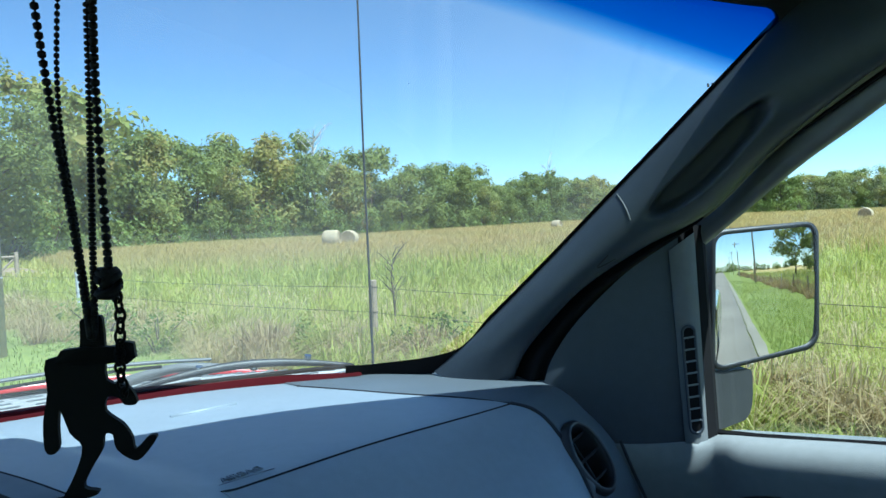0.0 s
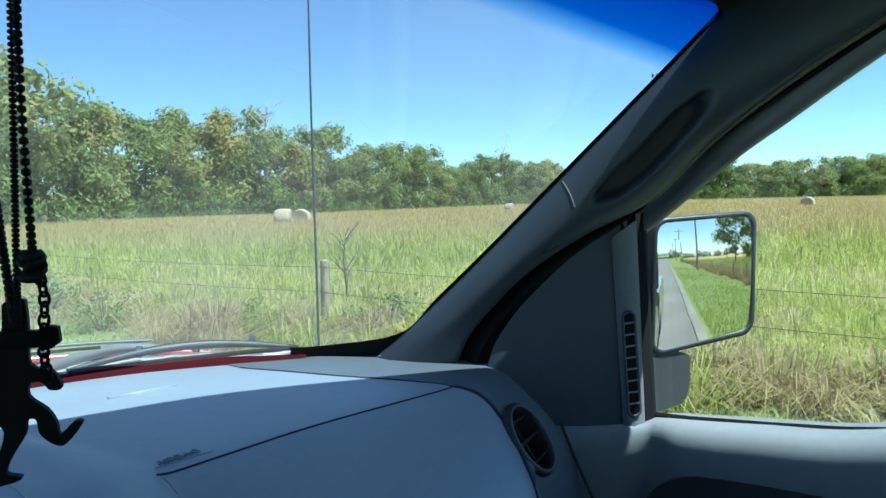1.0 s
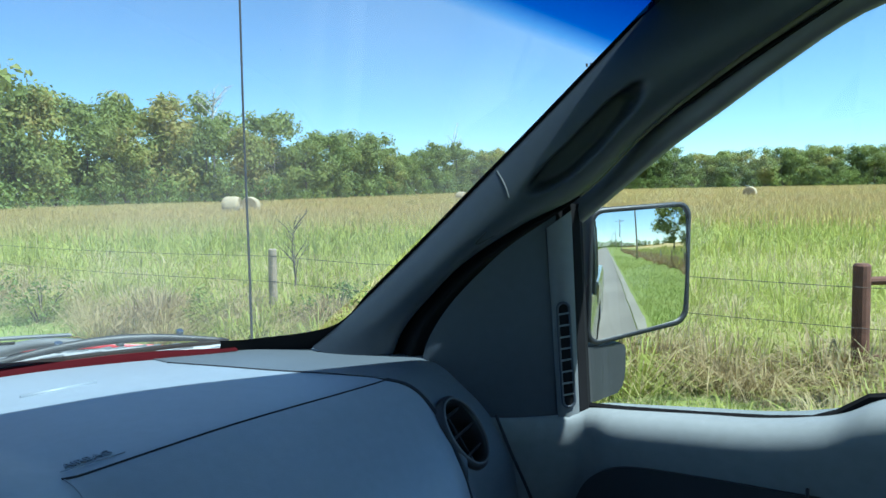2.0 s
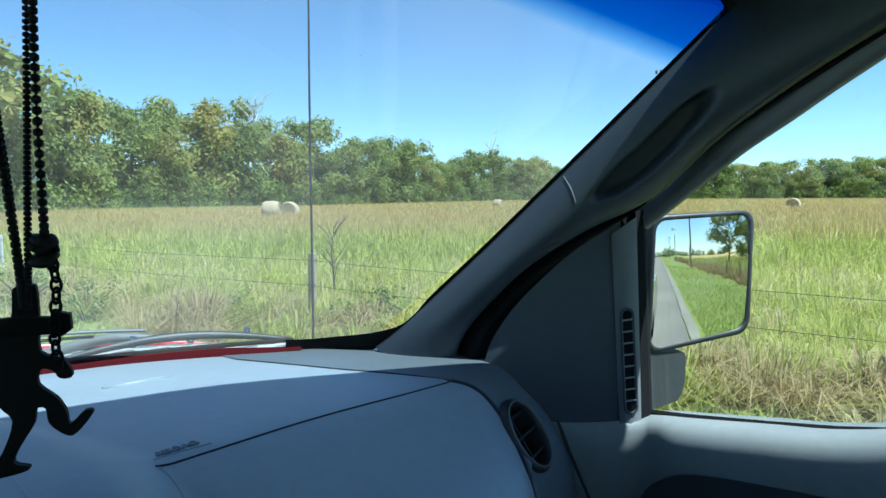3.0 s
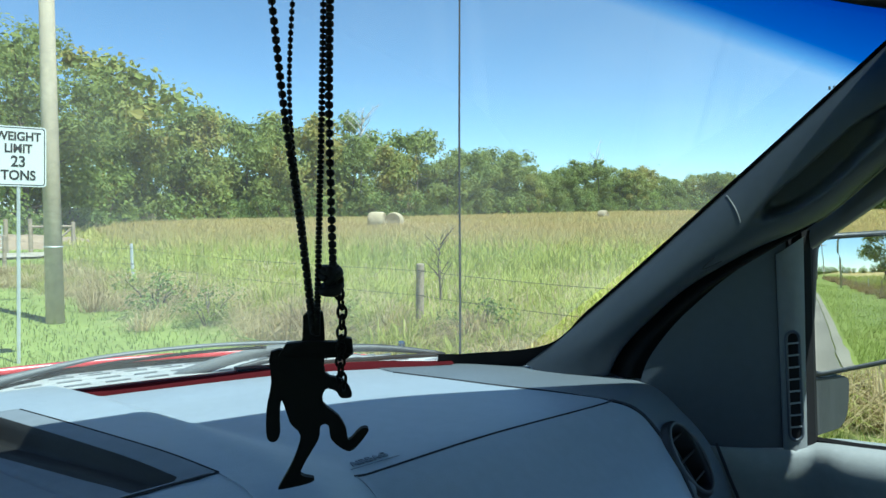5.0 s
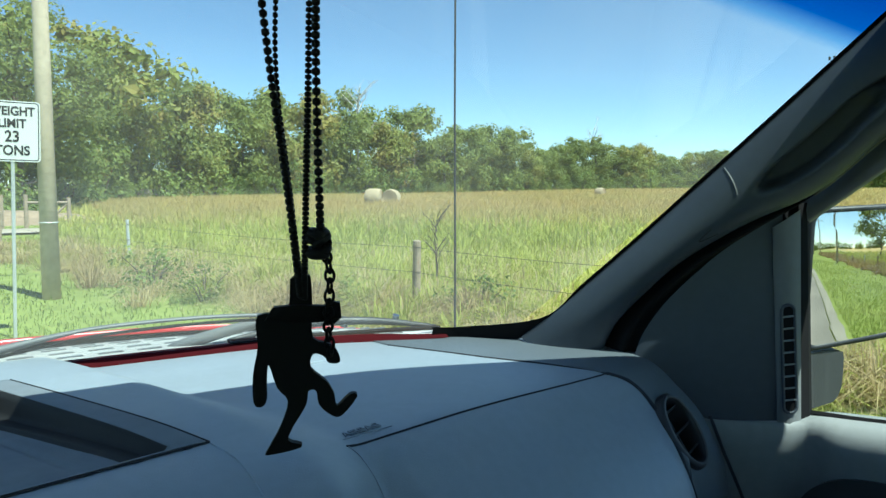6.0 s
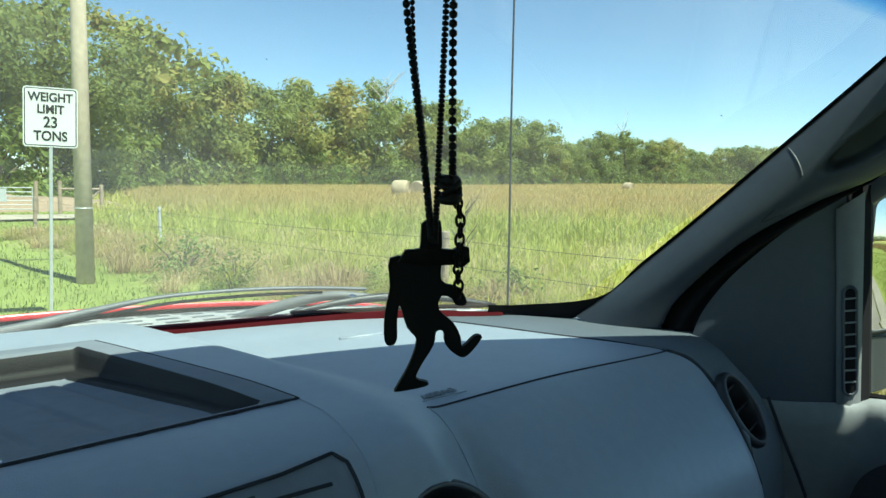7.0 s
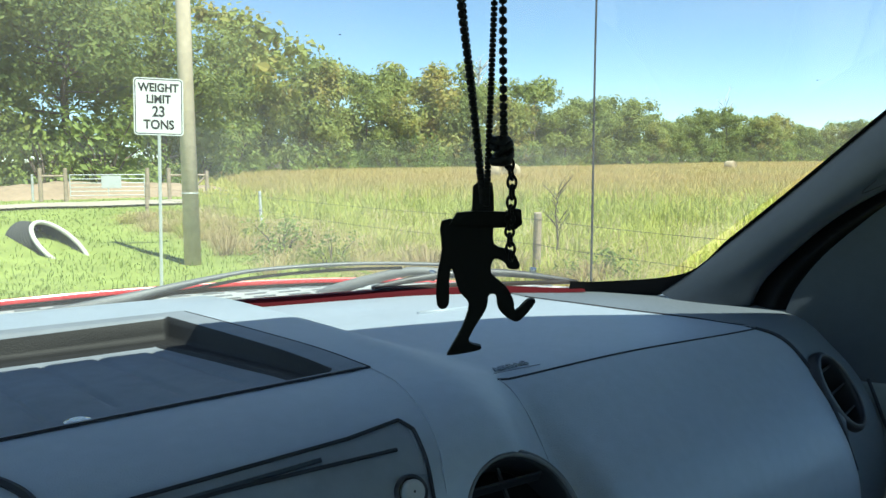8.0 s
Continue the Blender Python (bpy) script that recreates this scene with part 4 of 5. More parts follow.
def build_tray():
    rows, walls = [], []
    for i in range(101):
        s = i / 100
        row = []
        ye = tray_front(0.07) + (tray_back(0.02) - tray_front(0.07)) * s
        for j in range(181):
            x = tray_edge(ye) - 0.003 - 0.40 * j / 180
            y = tray_front(x) + (tray_back(x) - tray_front(x)) * s
            inx, iny0, iny1 = 0.40 * j / 180, y - tray_front(x), tray_back(x) - y
            base = dash_at(x, v_of_y(x, y)).z + 0.0015
            deep = (0.009 + 0.013 * min(iny0 / 0.24, 1)) * smooth01(iny0, 0.002, 0.010)
            well = smooth01(inx, 0.024, 0.031) * smooth01(iny1, 0.022, 0.029)
            step = smooth01(inx, 0.046, 0.050) * smooth01(iny1, 0.044, 0.048)
            f = ((x + 0.22 * y) / 0.047) % 1.0
            rib = math.exp(-((f - 0.5) / 0.07) ** 2)
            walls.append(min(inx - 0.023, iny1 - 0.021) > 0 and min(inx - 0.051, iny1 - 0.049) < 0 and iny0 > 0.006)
            row.append((x, y, base - well * deep - step * 0.003 * smooth01(iny0, 0.01, 0.1) - 0.0022 * step * rib * smooth01(iny0, 0.03, 0.06) * smooth01(iny1, 0.05, 0.065)))
        rows.append(row)
    bm = bm_new()
    loft(bm, rows)
    tray = part("storage_tray", bm, TRAY, truck, "dark ribbed rubber storage tray in the dash top", smooth=True)
    # sides of the well and its step take a far darker colour
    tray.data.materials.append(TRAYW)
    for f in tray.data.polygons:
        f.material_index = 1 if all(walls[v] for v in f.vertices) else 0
    bm = bm_new()
    tube(bm, [(-0.126, 0.957, 1.250), (-0.126, 0.957, 1.2600), (-0.126, 0.957, 1.2612)], [0.0085, 0.0085, 0.005], sides=14)
    part("screw", bm, STEEL, tray, "bright screw head")


def round_vent(c, n, r, slats, name="air_vent"):
    """A round air outlet with a dished rim and louvres."""
    q = Vector(n).to_track_quat("Z", "X").to_matrix().to_4x4()
    m = Matrix.Translation(c) @ q
    bm = bm_new()
    prof = [(r * 1.15, -0.022), (r * 1.13, -0.002), (r * 1.05, 0.0016), (r * 0.98, 0.0005), (r * 0.955, -0.005), (r * 0.95, -0.0305)]
    ring = [2 * math.pi * k / 40 for k in range(40)]
    loft(bm, [[m @ Vector((math.cos(a) * rr, math.sin(a) * rr, zz)) for a in ring] for rr, zz in prof], closed=True)
    vent = part(name, bm, BLACK, truck, "round dashboard air vent with black louvres", smooth=True)
    bm = bm_new()
    bm.faces.new([bm.verts.new(m @ Vector((math.cos(a) * r * 0.95, math.sin(a) * r * 0.95, -0.030))) for a in ring])
    part("throat", bm, RUBBER, vent)
    bm = bm_new()
    tube(bm, [m @ Vector((math.cos(a) * r * 1.01, math.sin(a) * r * 1.01, 0.0012)) for a in ring], 0.0016, sides=6, closed=True)
    part("rim_ring", bm, GREYP, vent, "grey ring round the louvres", smooth=True)
    for k in range(slats):
        h = (k + 0.5) / slats * 2 - 1
        w = math.sqrt(max(0, 1 - h * h)) * r * 0.93
        bm = bm_new()
        box(bm, (-0.001, -w, -0.004), (0.001, w, 0.004), 0.0006, m @ pose(h * r * 0.92, 0, -0.0095, 0, 25, 0))
        part("louvre", bm, BLACK, vent)
    bm = bm_new()
    box(bm, (-r * 0.9, -0.0012, -0.0145), (r * 0.9, 0.0012, -0.0115), 0.0008, m)
    part("louvre", bm, BLACK, vent)
    return vent


def centre_panel():
    """The cover of the pocket and the lighter socket low on the centre face."""
    def on(x, v, lift=0.0):
        p, q, s = dash_at(x, v), dash_at(x, v + 0.01), dash_at(x + 0.005, v)
        n = (q - p).cross(s - p).normalized()
        return p + n * (lift if n.y < 0 else -lift)
    bm = bm_new()
    def top(x):
        return float(np.interp(x, (-0.34, -0.0926, 0.0228, 0.064), (0.53, 0.474, 0.446, 0.428)))
    loft(bm, [[on(x, top(x) + (0.86 - top(x)) * k, 0.002) for x in np.linspace(-0.34, 0.066 - 0.004 * k, 40)] for k in np.linspace(0, 1, 50)])
    cover = part("pocket_cover", bm, TRAY, truck, "dark grey pocket cover with a finger slot", smooth=True)
    for pts in ([(-0.34, 0.53), (-0.0926, 0.474), (0.0228, 0.445), (0.0625, 0.425), (0.0685, 0.452), (0.067, 0.524), (0.0648, 0.589), (0.06, 0.86)], [(-0.34, 0.56), (-0.063, 0.498), (0.0665, 0.488)]):
        bm = bm_new()
        line = []
        for (xa, va), (xb, vb) in zip(pts, pts[1:]):
            line += [on(xa + (xb - xa) * k / 8, va + (vb - va) * k / 8, 0.002) for k in range(8)]
        tube(bm, [p + Vector((0, -0.0006, 0.0006)) for p in line], 0.0014, sides=6)
        part("panel_gap", bm, SEAM, cover)
    bm = bm_new()
    tube(bm, [on(x, 0.486 - 0.25 * (x + 0.034), 0.0022) for x in np.linspace(-0.10, 0.0, 6)], 0.0018, sides=6)
    part("finger_slot", bm, PILLAR, cover)
    p, n = on(0.050, 0.580, 0.0), Vector((0, -0.88, 0.47))
    u, w = Vector((1, 0, 0)), Vector((0, 0.47, 0.88))
    bm = bm_new()
    loft(bm, [[p + n * d + u * r * math.cos(q) + w * r * math.sin(q) for q in np.linspace(0, 2 * math.pi, 29)[:-1]] for r, d in ((0.0112, 0.0), (0.0110, 0.005), (0.0100, 0.0062), (0.0086, 0.005), (0.0082, 0.003), (0.0012, 0.0032))], closed=True)
    socket = part("socket", bm, BLACK, cover, "black lighter socket", smooth=True)
    bm = bm_new()
    loft(bm, [[p + n * d + u * r * math.cos(q) + w * r * math.sin(q) for q in np.linspace(0, 2 * math.pi, 29)[:-1]] for r, d in ((0.0078, 0.003), (0.0076, 0.0075), (0.0066, 0.0088), (0.0045, 0.0084), (0.0008, 0.0086))], closed=True)
    part("plug", bm, COWL, socket, "pale grey lighter plug", smooth=True)


dash = build_dash()
build_tray()
for x, z, n, r in VENTS:
    round_vent(on_face(x, z) + n * 0.004, n, r, 3)
centre_panel()

# right A-pillar trim
GLASS_EDGE = [(0.625, 1.165, 1.248), (0.640, 1.135, 1.275), (0.664, 1.085, 1.325), (0.690, 1.015, 1.393), (0.717, 0.945, 1.464), (0.745, 0.872, 1.538), (0.773, 0.800, 1.612), (0.800, 0.733, 1.682), (0.826, 0.66, 1.755)]
TRIM_EDGE = [(0.668, 1.055, 1.236), (0.675, 1.038, 1.278), (0.690, 1.006, 1.320), (0.713, 0.962, 1.368), (0.748, 0.898, 1.415), (0.785, 0.828, 1.456), (0.795, 0.749, 1.5275), (0.785, 0.654, 1.5865), (0.770, 0.548, 1.640)]
SAIL_EDGE = [(0.683, 1.005, 1.236), (0.690, 0.995, 1.269), (0.709, 0.972, 1.312), (0.735, 0.942, 1.352), (0.764, 0.906, 1.392), (0.800, 0.866, 1.432), (0.805, 0.766, 1.511), (0.790, 0.674, 1.557), (0.775, 0.531, 1.629)]


# windscreen
def build_windscreen():
    bm = bm_new()
    rows = []
    for i in range(13):
        z = 1.252 + 0.47 * i / 12
        half = 0.66 + 0.19 * i / 12
        rows.append([(half * (k / 15 - 1), glass_y(half * (k / 15 - 1), z), z) for k in range(31)])
    loft(bm, rows)
    bm.normal_update()
    if sum(f.normal.y for f in bm.faces) > 0:
        bmesh.ops.reverse_faces(bm, faces=bm.faces)
    g = part("windscreen", bm, DUSTY, truck, "clear windscreen glass with a blue shade band", smooth=True)
    # blue shade band at the top, fading downwards
    m = bpy.data.materials.new("shade_band")
    m.use_nodes = True
    n, l = m.node_tree.nodes, m.node_tree.links
    n.remove(n["Principled BSDF"])
    tc, sep, ramp, tr = n.new("ShaderNodeTexCoord"), n.new("ShaderNodeSeparateXYZ"), n.new("ShaderNodeValToRGB"), n.new("ShaderNodeBsdfTransparent")
    mr = n.new("ShaderNodeMapRange")
    mr.inputs[1].default_value, mr.inputs[2].default_value = 1.698, 1.775
    sq, ad = n.new("ShaderNodeMath"), n.new("ShaderNodeMath")
    sq.operation, ad.operation = "MULTIPLY", "MULTIPLY_ADD"
    ad.inputs[1].default_value = 0.147
    l.new(tc.outputs["Object"], sep.inputs[0])
    l.new(sep.outputs[0], sq.inputs[0])
    l.new(sep.outputs[0], sq.inputs[1])
    l.new(sq.outputs[0], ad.inputs[0])
    l.new(sep.outputs[2], ad.inputs[2])
    l.new(ad.outputs[0], mr.inputs[0])
    l.new(mr.outputs[0], ramp.inputs[0])
    e = ramp.color_ramp.elements
    e[0].color, e[1].color = (0.99, 0.99, 1, 1), (0.0, 0.06, 0.42, 1)
    x = e.new(0.3)
    x.color = (0.02, 0.20, 0.62, 1)
    x = e.new(0.12)
    x.color = (0.45, 0.70, 0.92, 1)
    l.new(ramp.outputs[0], tr.inputs[0])
    l.new(tr.outputs[0], n["Material Output"].inputs["Surface"])
    bm = bm_new()
    rows = []
    for i in range(9):
        z = 1.585 + 0.15 * i / 8
        half = 0.79 + 0.06 * i / 8
        rows.append([(half * (k / 15 - 1), glass_y(half * (k / 15 - 1), z) - 0.003, z) for k in range(31)])
    loft(bm, rows)
    b = part("shade_band", bm, m, g, "deep blue tinted sun band", smooth=True)
    b.visible_shadow = False
    # specks of dirt and the maker's mark near the corner
    for x, z, r in ((0.115, 1.545, 0.0007), (0.642, 1.52, 0.0008), (0.655, 1.513, 0.0005), (0.73, 1.566, 0.0006), (0.43, 1.60, 0.0005)):
        bm = bm_new()
        box(bm, (x - r, glass_y(x, z) - 0.006, z - r * 0.7), (x + r, glass_y(x, z) - 0.0048, z + r * 0.7), 0.0003)
        part("dirt_speck", bm, BLACK, g)
    for k in range(3):
        x, z = 0.764 + 0.0045 * k, 1.6035 + 0.0008 * k
        bm = bm_new()
        box(bm, (x, glass_y(x, z) - 0.007, z), (x + 0.0032, glass_y(x, z) - 0.0055, z + 0.0042), 0.0003)
        part("mark", bm, GREYP, g)
    # dark red strip along the foot of the glass, black at the corner
    bm = bm_new()
    xs = np.linspace(-0.6, 0.56, 40)
    loft(bm, [[(x, glass_y(x, 1.25) + o, 1.243 + (z - 1.243) * (1 - 0.7 * smooth01(x, 0.40, 0.56))) for x in xs] for o, z in ((-0.012, 1.242), (-0.009, 1.2535), (0.0, 1.2565), (0.010, 1.244))])
    part("screen_seal", bm, DARKRED, truck, "dark red strip at the foot of the windscreen", smooth=True)
    bm = bm_new()
    pts = [(0.54, glass_y(0.54, 1.255) - 0.004, 1.256), (0.585, glass_y(0.585, 1.256) - 0.008, 1.255)] + [Vector(p) + Vector((-0.002, -0.002, 0.001)) for p in GLASS_EDGE[1:]]
    rows = []
    for i in range(61):
        p = curve_at(pts, i / 60)
        k = smooth01(i / 60, 0.12, 0.3)
        out = Vector((0, 0.010, -0.034)).lerp(Vector((0.02, 0.006, 0)), k)
        rows.append([p + Vector((-0.003, 0, 0.003)), p, p + out])
    loft(bm, rows)
    part("screen_border", bm, RUBBER, truck, "black border of the windscreen glass", smooth=True)
    return g


build_windscreen()

OUTWARD = Vector((0.80, 0.57, 0.187))


def pillar_relief(k, s):
    """How far the trim bulges into the cab, along it and across it, with the long scoop of the grab handle."""
    bulge = 0.034 * (1 - (2 * s - 1) ** 2) ** 0.6 * (0.6 + 0.4 * smooth01(k, 0.0, 0.35))
    t = (k - 0.665) / 0.108
    e = abs(t) ** 2.6 + abs((s - 0.53) / 0.165) ** 2.4
    return bulge - 0.034 * (1 - smooth01(e, 0.55, 1.12))


def build_pillar():
    rows = []
    N, M = 96, 36
    for i in range(N + 1):
        k = i / N
        a, b = curve_at(GLASS_EDGE, k), curve_at(TRIM_EDGE, k)
        row = []
        for j in range(M + 1):
            s = j / M
            p = a.lerp(b, s)
            row.append(p - OUTWARD * pillar_relief(k, s))
        row.append(b + OUTWARD * 0.02)
        rows.append(row)
    bm = bm_new()
    loft(bm, rows)
    pil = part("pillar_trim", bm, PILLAR, truck, "dark grey plastic windscreen pillar trim with a scooped handle", smooth=True)
    # seam across the trim
    bm = bm_new()
    pts = []
    for i in range(13):
        s = 0.04 + 0.38 * i / 12
        k = 0.54 - 0.012 * (i / 12) ** 2
        a, b = curve_at(GLASS_EDGE, k), curve_at(TRIM_EDGE, k)
        pts.append(a.lerp(b, s) - OUTWARD * (pillar_relief(k, s) + 0.0005))
    tube(bm, pts, 0.0011, sides=5)
    part("trim_joint", bm, GREYP, pil, "pale joint line")
    bm = bm_new()
    pts = []
    for i in range(9):
        s, k = 0.66 + 0.16 * i / 8, 0.46 - 0.03 * math.sin(i / 8 * 3.14)
        a, b = curve_at(GLASS_EDGE, k), curve_at(TRIM_EDGE, k)
        pts.append(a.lerp(b, s) - OUTWARD * pillar_relief(k, s))
    tube(bm, pts, 0.0009, sides=5)
    part("trim_joint", bm, SEAM, pil)
    # black door seal in the gap between the trim and the door
    bm = bm_new()
    rows = []
    for i in range(61):
        k = i / 60
        a, b = curve_at(TRIM_EDGE, k) + OUTWARD * 0.006, curve_at(SAIL_EDGE, k) + OUTWARD * 0.004
        rows.append([a.lerp(b, s) + OUTWARD * (0.012 - 0.02 * math.sin(math.pi * s) ** 2 * (0.4 + 0.6 * math.sin(math.pi * min(s * 1.4, 1)))) for s in np.linspace(-0.1, 1.1, 13)])
    loft(bm, rows)
    part("door_seal", bm, RUBBER, truck, "black rubber door seal", smooth=True)
    # thin bright line and cloth edge above the side window
    bm = bm_new()
    tube(bm, [curve_at(TRIM_EDGE, 0.62 + 0.38 * i / 20).lerp(curve_at(SAIL_EDGE, 0.62 + 0.38 * i / 20), 0.1) + Vector((-0.003, 0, 0)) for i in range(21)], 0.003, sides=8)
    part("headliner_edge", bm, HEADL, truck, "dull olive cloth edge of the headliner", smooth=True)


build_pillar()


# right door, with its window opening
def build_door():
    door = tagged(new("cab_door"), "grey plastic inner door")
    door.parent = truck
    # outline of the opening (y, z), from the lower front corner round by the top
    low = [(0.852, 1.172), (0.80, 1.176), (0.70, 1.187), (0.62, 1.197), (0.575, 1.205), (0.55, 1.216), (0.52, 1.238), (0.45, 1.252), (0.2, 1.258), (-0.22, 1.262)]
    up = [(0.868, 1.413), (0.827, 1.442), (0.738, 1.5025), (0.671, 1.541), (0.604, 1.580), (0.52, 1.6236), (0.44, 1.638), (0.36, 1.640), (0.1, 1.642), (-0.22, 1.642)]

    def x_in(z):
        return 0.832 - 0.062 * smooth01(z, 1.40, 1.66)
    # lower panel: one skin that sweeps from the dashboard end round into the sill
    path = [((0.700, 0.980, 1.160), (-0.77, -0.64), 0.004), ((0.740, 0.931, 1.161), (-0.77, -0.64), 0.004), ((0.765, 0.901, 1.162), (-0.77, -0.64), 0.006), ((0.790, 0.873, 1.163), (-0.78, -0.62), 0.011),
            ((0.815, 0.856, 1.166), (-0.86, -0.5), 0.024), ((0.832, 0.835, 1.171), (-0.97, -0.2), 0.040), ((0.832, 0.79, 1.176), (-1, 0), 0.050), ((0.832, 0.70, 1.187), (-1, 0), 0.052), ((0.832, 0.62, 1.197), (-1, 0), 0.053),
            ((0.832, 0.55, 1.214), (-1, 0), 0.056), ((0.832, 0.50, 1.240), (-1, 0), 0.06), ((0.832, 0.42, 1.254), (-1, 0), 0.06), ((0.832, 0.2, 1.258), (-1, 0), 0.06), ((0.832, -0.25, 1.262), (-1, 0), 0.06)]
    rows = []
    for i in range(105):
        f = i / 104
        o = curve_at([q[0] for q in path], f)
        n = curve_at([(*q[1], 0) for q in path], f).normalized()
        w = curve_at([(q[2], 0, 0) for q in path], f).x
        rows.append([o + n * (w * a - tuck) + Vector((0, 0, dz)) for a, dz, tuck in ((-0.6, 0.001, 0), (0, 0.0, 0), (0.3, 0.0015, 0), (0.6, 0.001, 0), (0.82, -0.003, 0), (0.95, -0.010, 0), (1.04, -0.022, 0), (1.05, -0.036, 0.002), (1.05, -0.06, 0.009), (1.05, -0.14, 0.036), (1.05, -0.4, 0.05))])
    bm = bm_new()
    loft(bm, rows)
    part("sill_panel", bm, DOOR, door, "sunlit grey window sill of the door", smooth=True)
    # dark pull pocket with a rounded front end
    bm = bm_new()
    edge = [(0.782, 0.850, 1.00), (0.782, 0.846, 1.050), (0.782, 0.825, 1.092), (0.782, 0.780, 1.118), (0.782, 0.700, 1.128), (0.782, 0.560, 1.136), (0.782, 0.35, 1.145)]
    outline = [curve_at(edge, i / 30) for i in range(31)] + [(0.782, -0.25, 1.18), (0.782, -0.25, 0.9), (0.782, 0.850, 0.9)]
    prism(bm, outline, (0.03, 0, 0))
    part("pull_pocket", bm, BLACK, door, "black moulded door pull")
    bm = bm_new()
    tube(bm, [curve_at([(0.7355, 0.933, 1.1673), (0.7384, 0.9238, 1.1443), (0.7434, 0.9168, 1.1219), (0.7519, 0.9052, 1.0881), (0.7581, 0.8963, 1.0619), (0.768, 0.884, 1.02)], i / 28) for i in range(29)], 0.0022, sides=6)
    part("panel_gap", bm, SEAM, door, smooth=True)
    bm = bm_new()
    tube(bm, [(0.781, 0.565, 1.145), (0.781, 0.563, 1.05)], 0.002, sides=5)
    part("panel_gap", bm, SEAM, door)
    # upper frame of the door
    bm = bm_new()
    rows = []
    for i in range(41):
        y, z = [float(v) for v in curve_at([(q[0], q[1], 0) for q in up], i / 40)[:2]]
        x = x_in(z)
        rows.append([(x + 0.016, y + 0.030, z + 0.075), (x + 0.004, y + 0.012, z + 0.034), (x - 0.003, y + 0.004, z + 0.012), (x - 0.001, y, z + 0.001), (x + 0.016, y, z + 0.001), (x + 0.03, y + 0.004, z + 0.006), (x + 0.036, y + 0.012, z + 0.03)])
    loft(bm, rows)
    part("window_frame", bm, GREYP, door, "grey upper window frame", smooth=True)
    # front upright: black channel beside the demister strip
    bm = bm_new()
    for (xa, ya, za), (xb, yb, zb), w in (((0.826, 0.858, 1.16), (0.826, 0.872, 1.44), 0.016),):
        loft(bm, [[(xa - 0.008, ya + 0.010, za), (xa - 0.010, ya - 0.004, za), (xa + 0.004, ya - 0.008, za), (xa + 0.014, ya - 0.006, za)], [(xb - 0.008, yb + 0.010, zb), (xb - 0.010, yb - 0.004, zb), (xb + 0.004, yb - 0.008, zb), (xb + 0.014, yb - 0.006, zb)]])
    part("window_channel", bm, RUBBER, door, "black rubber window channel")
    bm = bm_new()
    tube(bm, [(0.838, y, z - 0.002) for y, z in low], 0.005, sides=6)
    part("window_seal", bm, RUBBER, door, "black rubber wiper strip of the window")
    # pane
    bm = bm_new()
    a, b = [bm.verts.new((0.846, y, z - 0.01)) for y, z in low], [bm.verts.new((x_in(z) + 0.014, y, z + 0.01)) for y, z in up]
    for k in range(len(a) - 1):
        bm.faces.new((a[k], a[k + 1], b[k + 1], b[k]))
    pane = part("window_pane", bm, GLASS, door, "clear side window glass")
    pane.visible_shadow = False
    # sail panel in the corner between pillar, dash and window
    bm = bm_new()
    edge = [curve_at(SAIL_EDGE, 0.625 * i / 16) for i in range(17)]
    low_edge = [(0.683, 1.005, 1.19), (0.700, 0.983, 1.18), (0.714, 0.966, 1.17), (0.728, 0.948, 1.164), (0.740, 0.931, 1.1625), (0.765, 0.901, 1.163), (0.797, 0.868, 1.165)]
    low_line = [curve_at(low_edge, i / 16) for i in range(17)]
    high_line = [Vector((-0.003, 0.005, 0.006)) + curve_at([edge[0], edge[3], edge[6], edge[9], edge[12], Vector((0.797, 0.872, 1.420))], i / 16) for i in range(17)]
    rows = [[h.lerp(g, s) - Vector((0.77, 0.635, 0)) * 0.004 * math.sin(math.pi * s) for h, g in zip(high_line, low_line)] for s in np.linspace(0, 1, 12)]
    loft(bm, rows)
    part("sail_panel", bm, PILLAR, door, "dark grey triangular corner panel", smooth=True)
    bm = bm_new()
    prism(bm, [(0.786, 0.893, 1.385), (0.822, 0.872, 1.385), (0.826, 0.876, 1.47), (0.790, 0.905, 1.47)], (0.010, 0.008, 0))
    part("corner_filler", bm, RUBBER, door, "black rubber corner piece")
    # demister strip with its slotted outlet
    bm = bm_new()
    rows = []
    for i in range(13):
        s = i / 12
        a, b = Vector((0.789, 0.872, 1.163)).lerp(Vector((0.783, 0.884, 1.410)), s), Vector((0.812, 0.853, 1.163)).lerp(Vector((0.808, 0.862, 1.432)), s)
        rows.append([a, a + Vector((-0.003, -0.003, 0)), a.lerp(b, 0.5) + Vector((-0.007, -0.005, 0)), b + Vector((-0.005, -0.003, 0)), b])
    loft(bm, rows)
    strip = part("demister_outlet", bm, STRIP, door, "grey upright strip with a slotted demister outlet", smooth=True)
    na = Vector((-0.70, -0.70, 0)).normalized()
    side = Vector((0.70, -0.70, 0)).normalized()
    lo_c, hi_c = Vector((0.7935, 0.8585, 1.186)), Vector((0.790, 0.864, 1.306))
    ring = []
    for a in np.linspace(0, 2 * math.pi, 33)[:-1]:
        c = hi_c if math.sin(a) > 0 else lo_c
        ring.append(c + side * 0.008 * math.cos(a) + Vector((0, 0, 0.008 * math.sin(a))) + na * 0.001)
    bm = bm_new()
    tube(bm, ring, 0.0022, sides=6, closed=True)
    part("outlet_rim", bm, PILLAR, strip, smooth=True)
    bm = bm_new()
    bm.faces.new([bm.verts.new(p + na * 0.0004) for p in ring])
    part("outlet_throat", bm, RUBBER, strip)
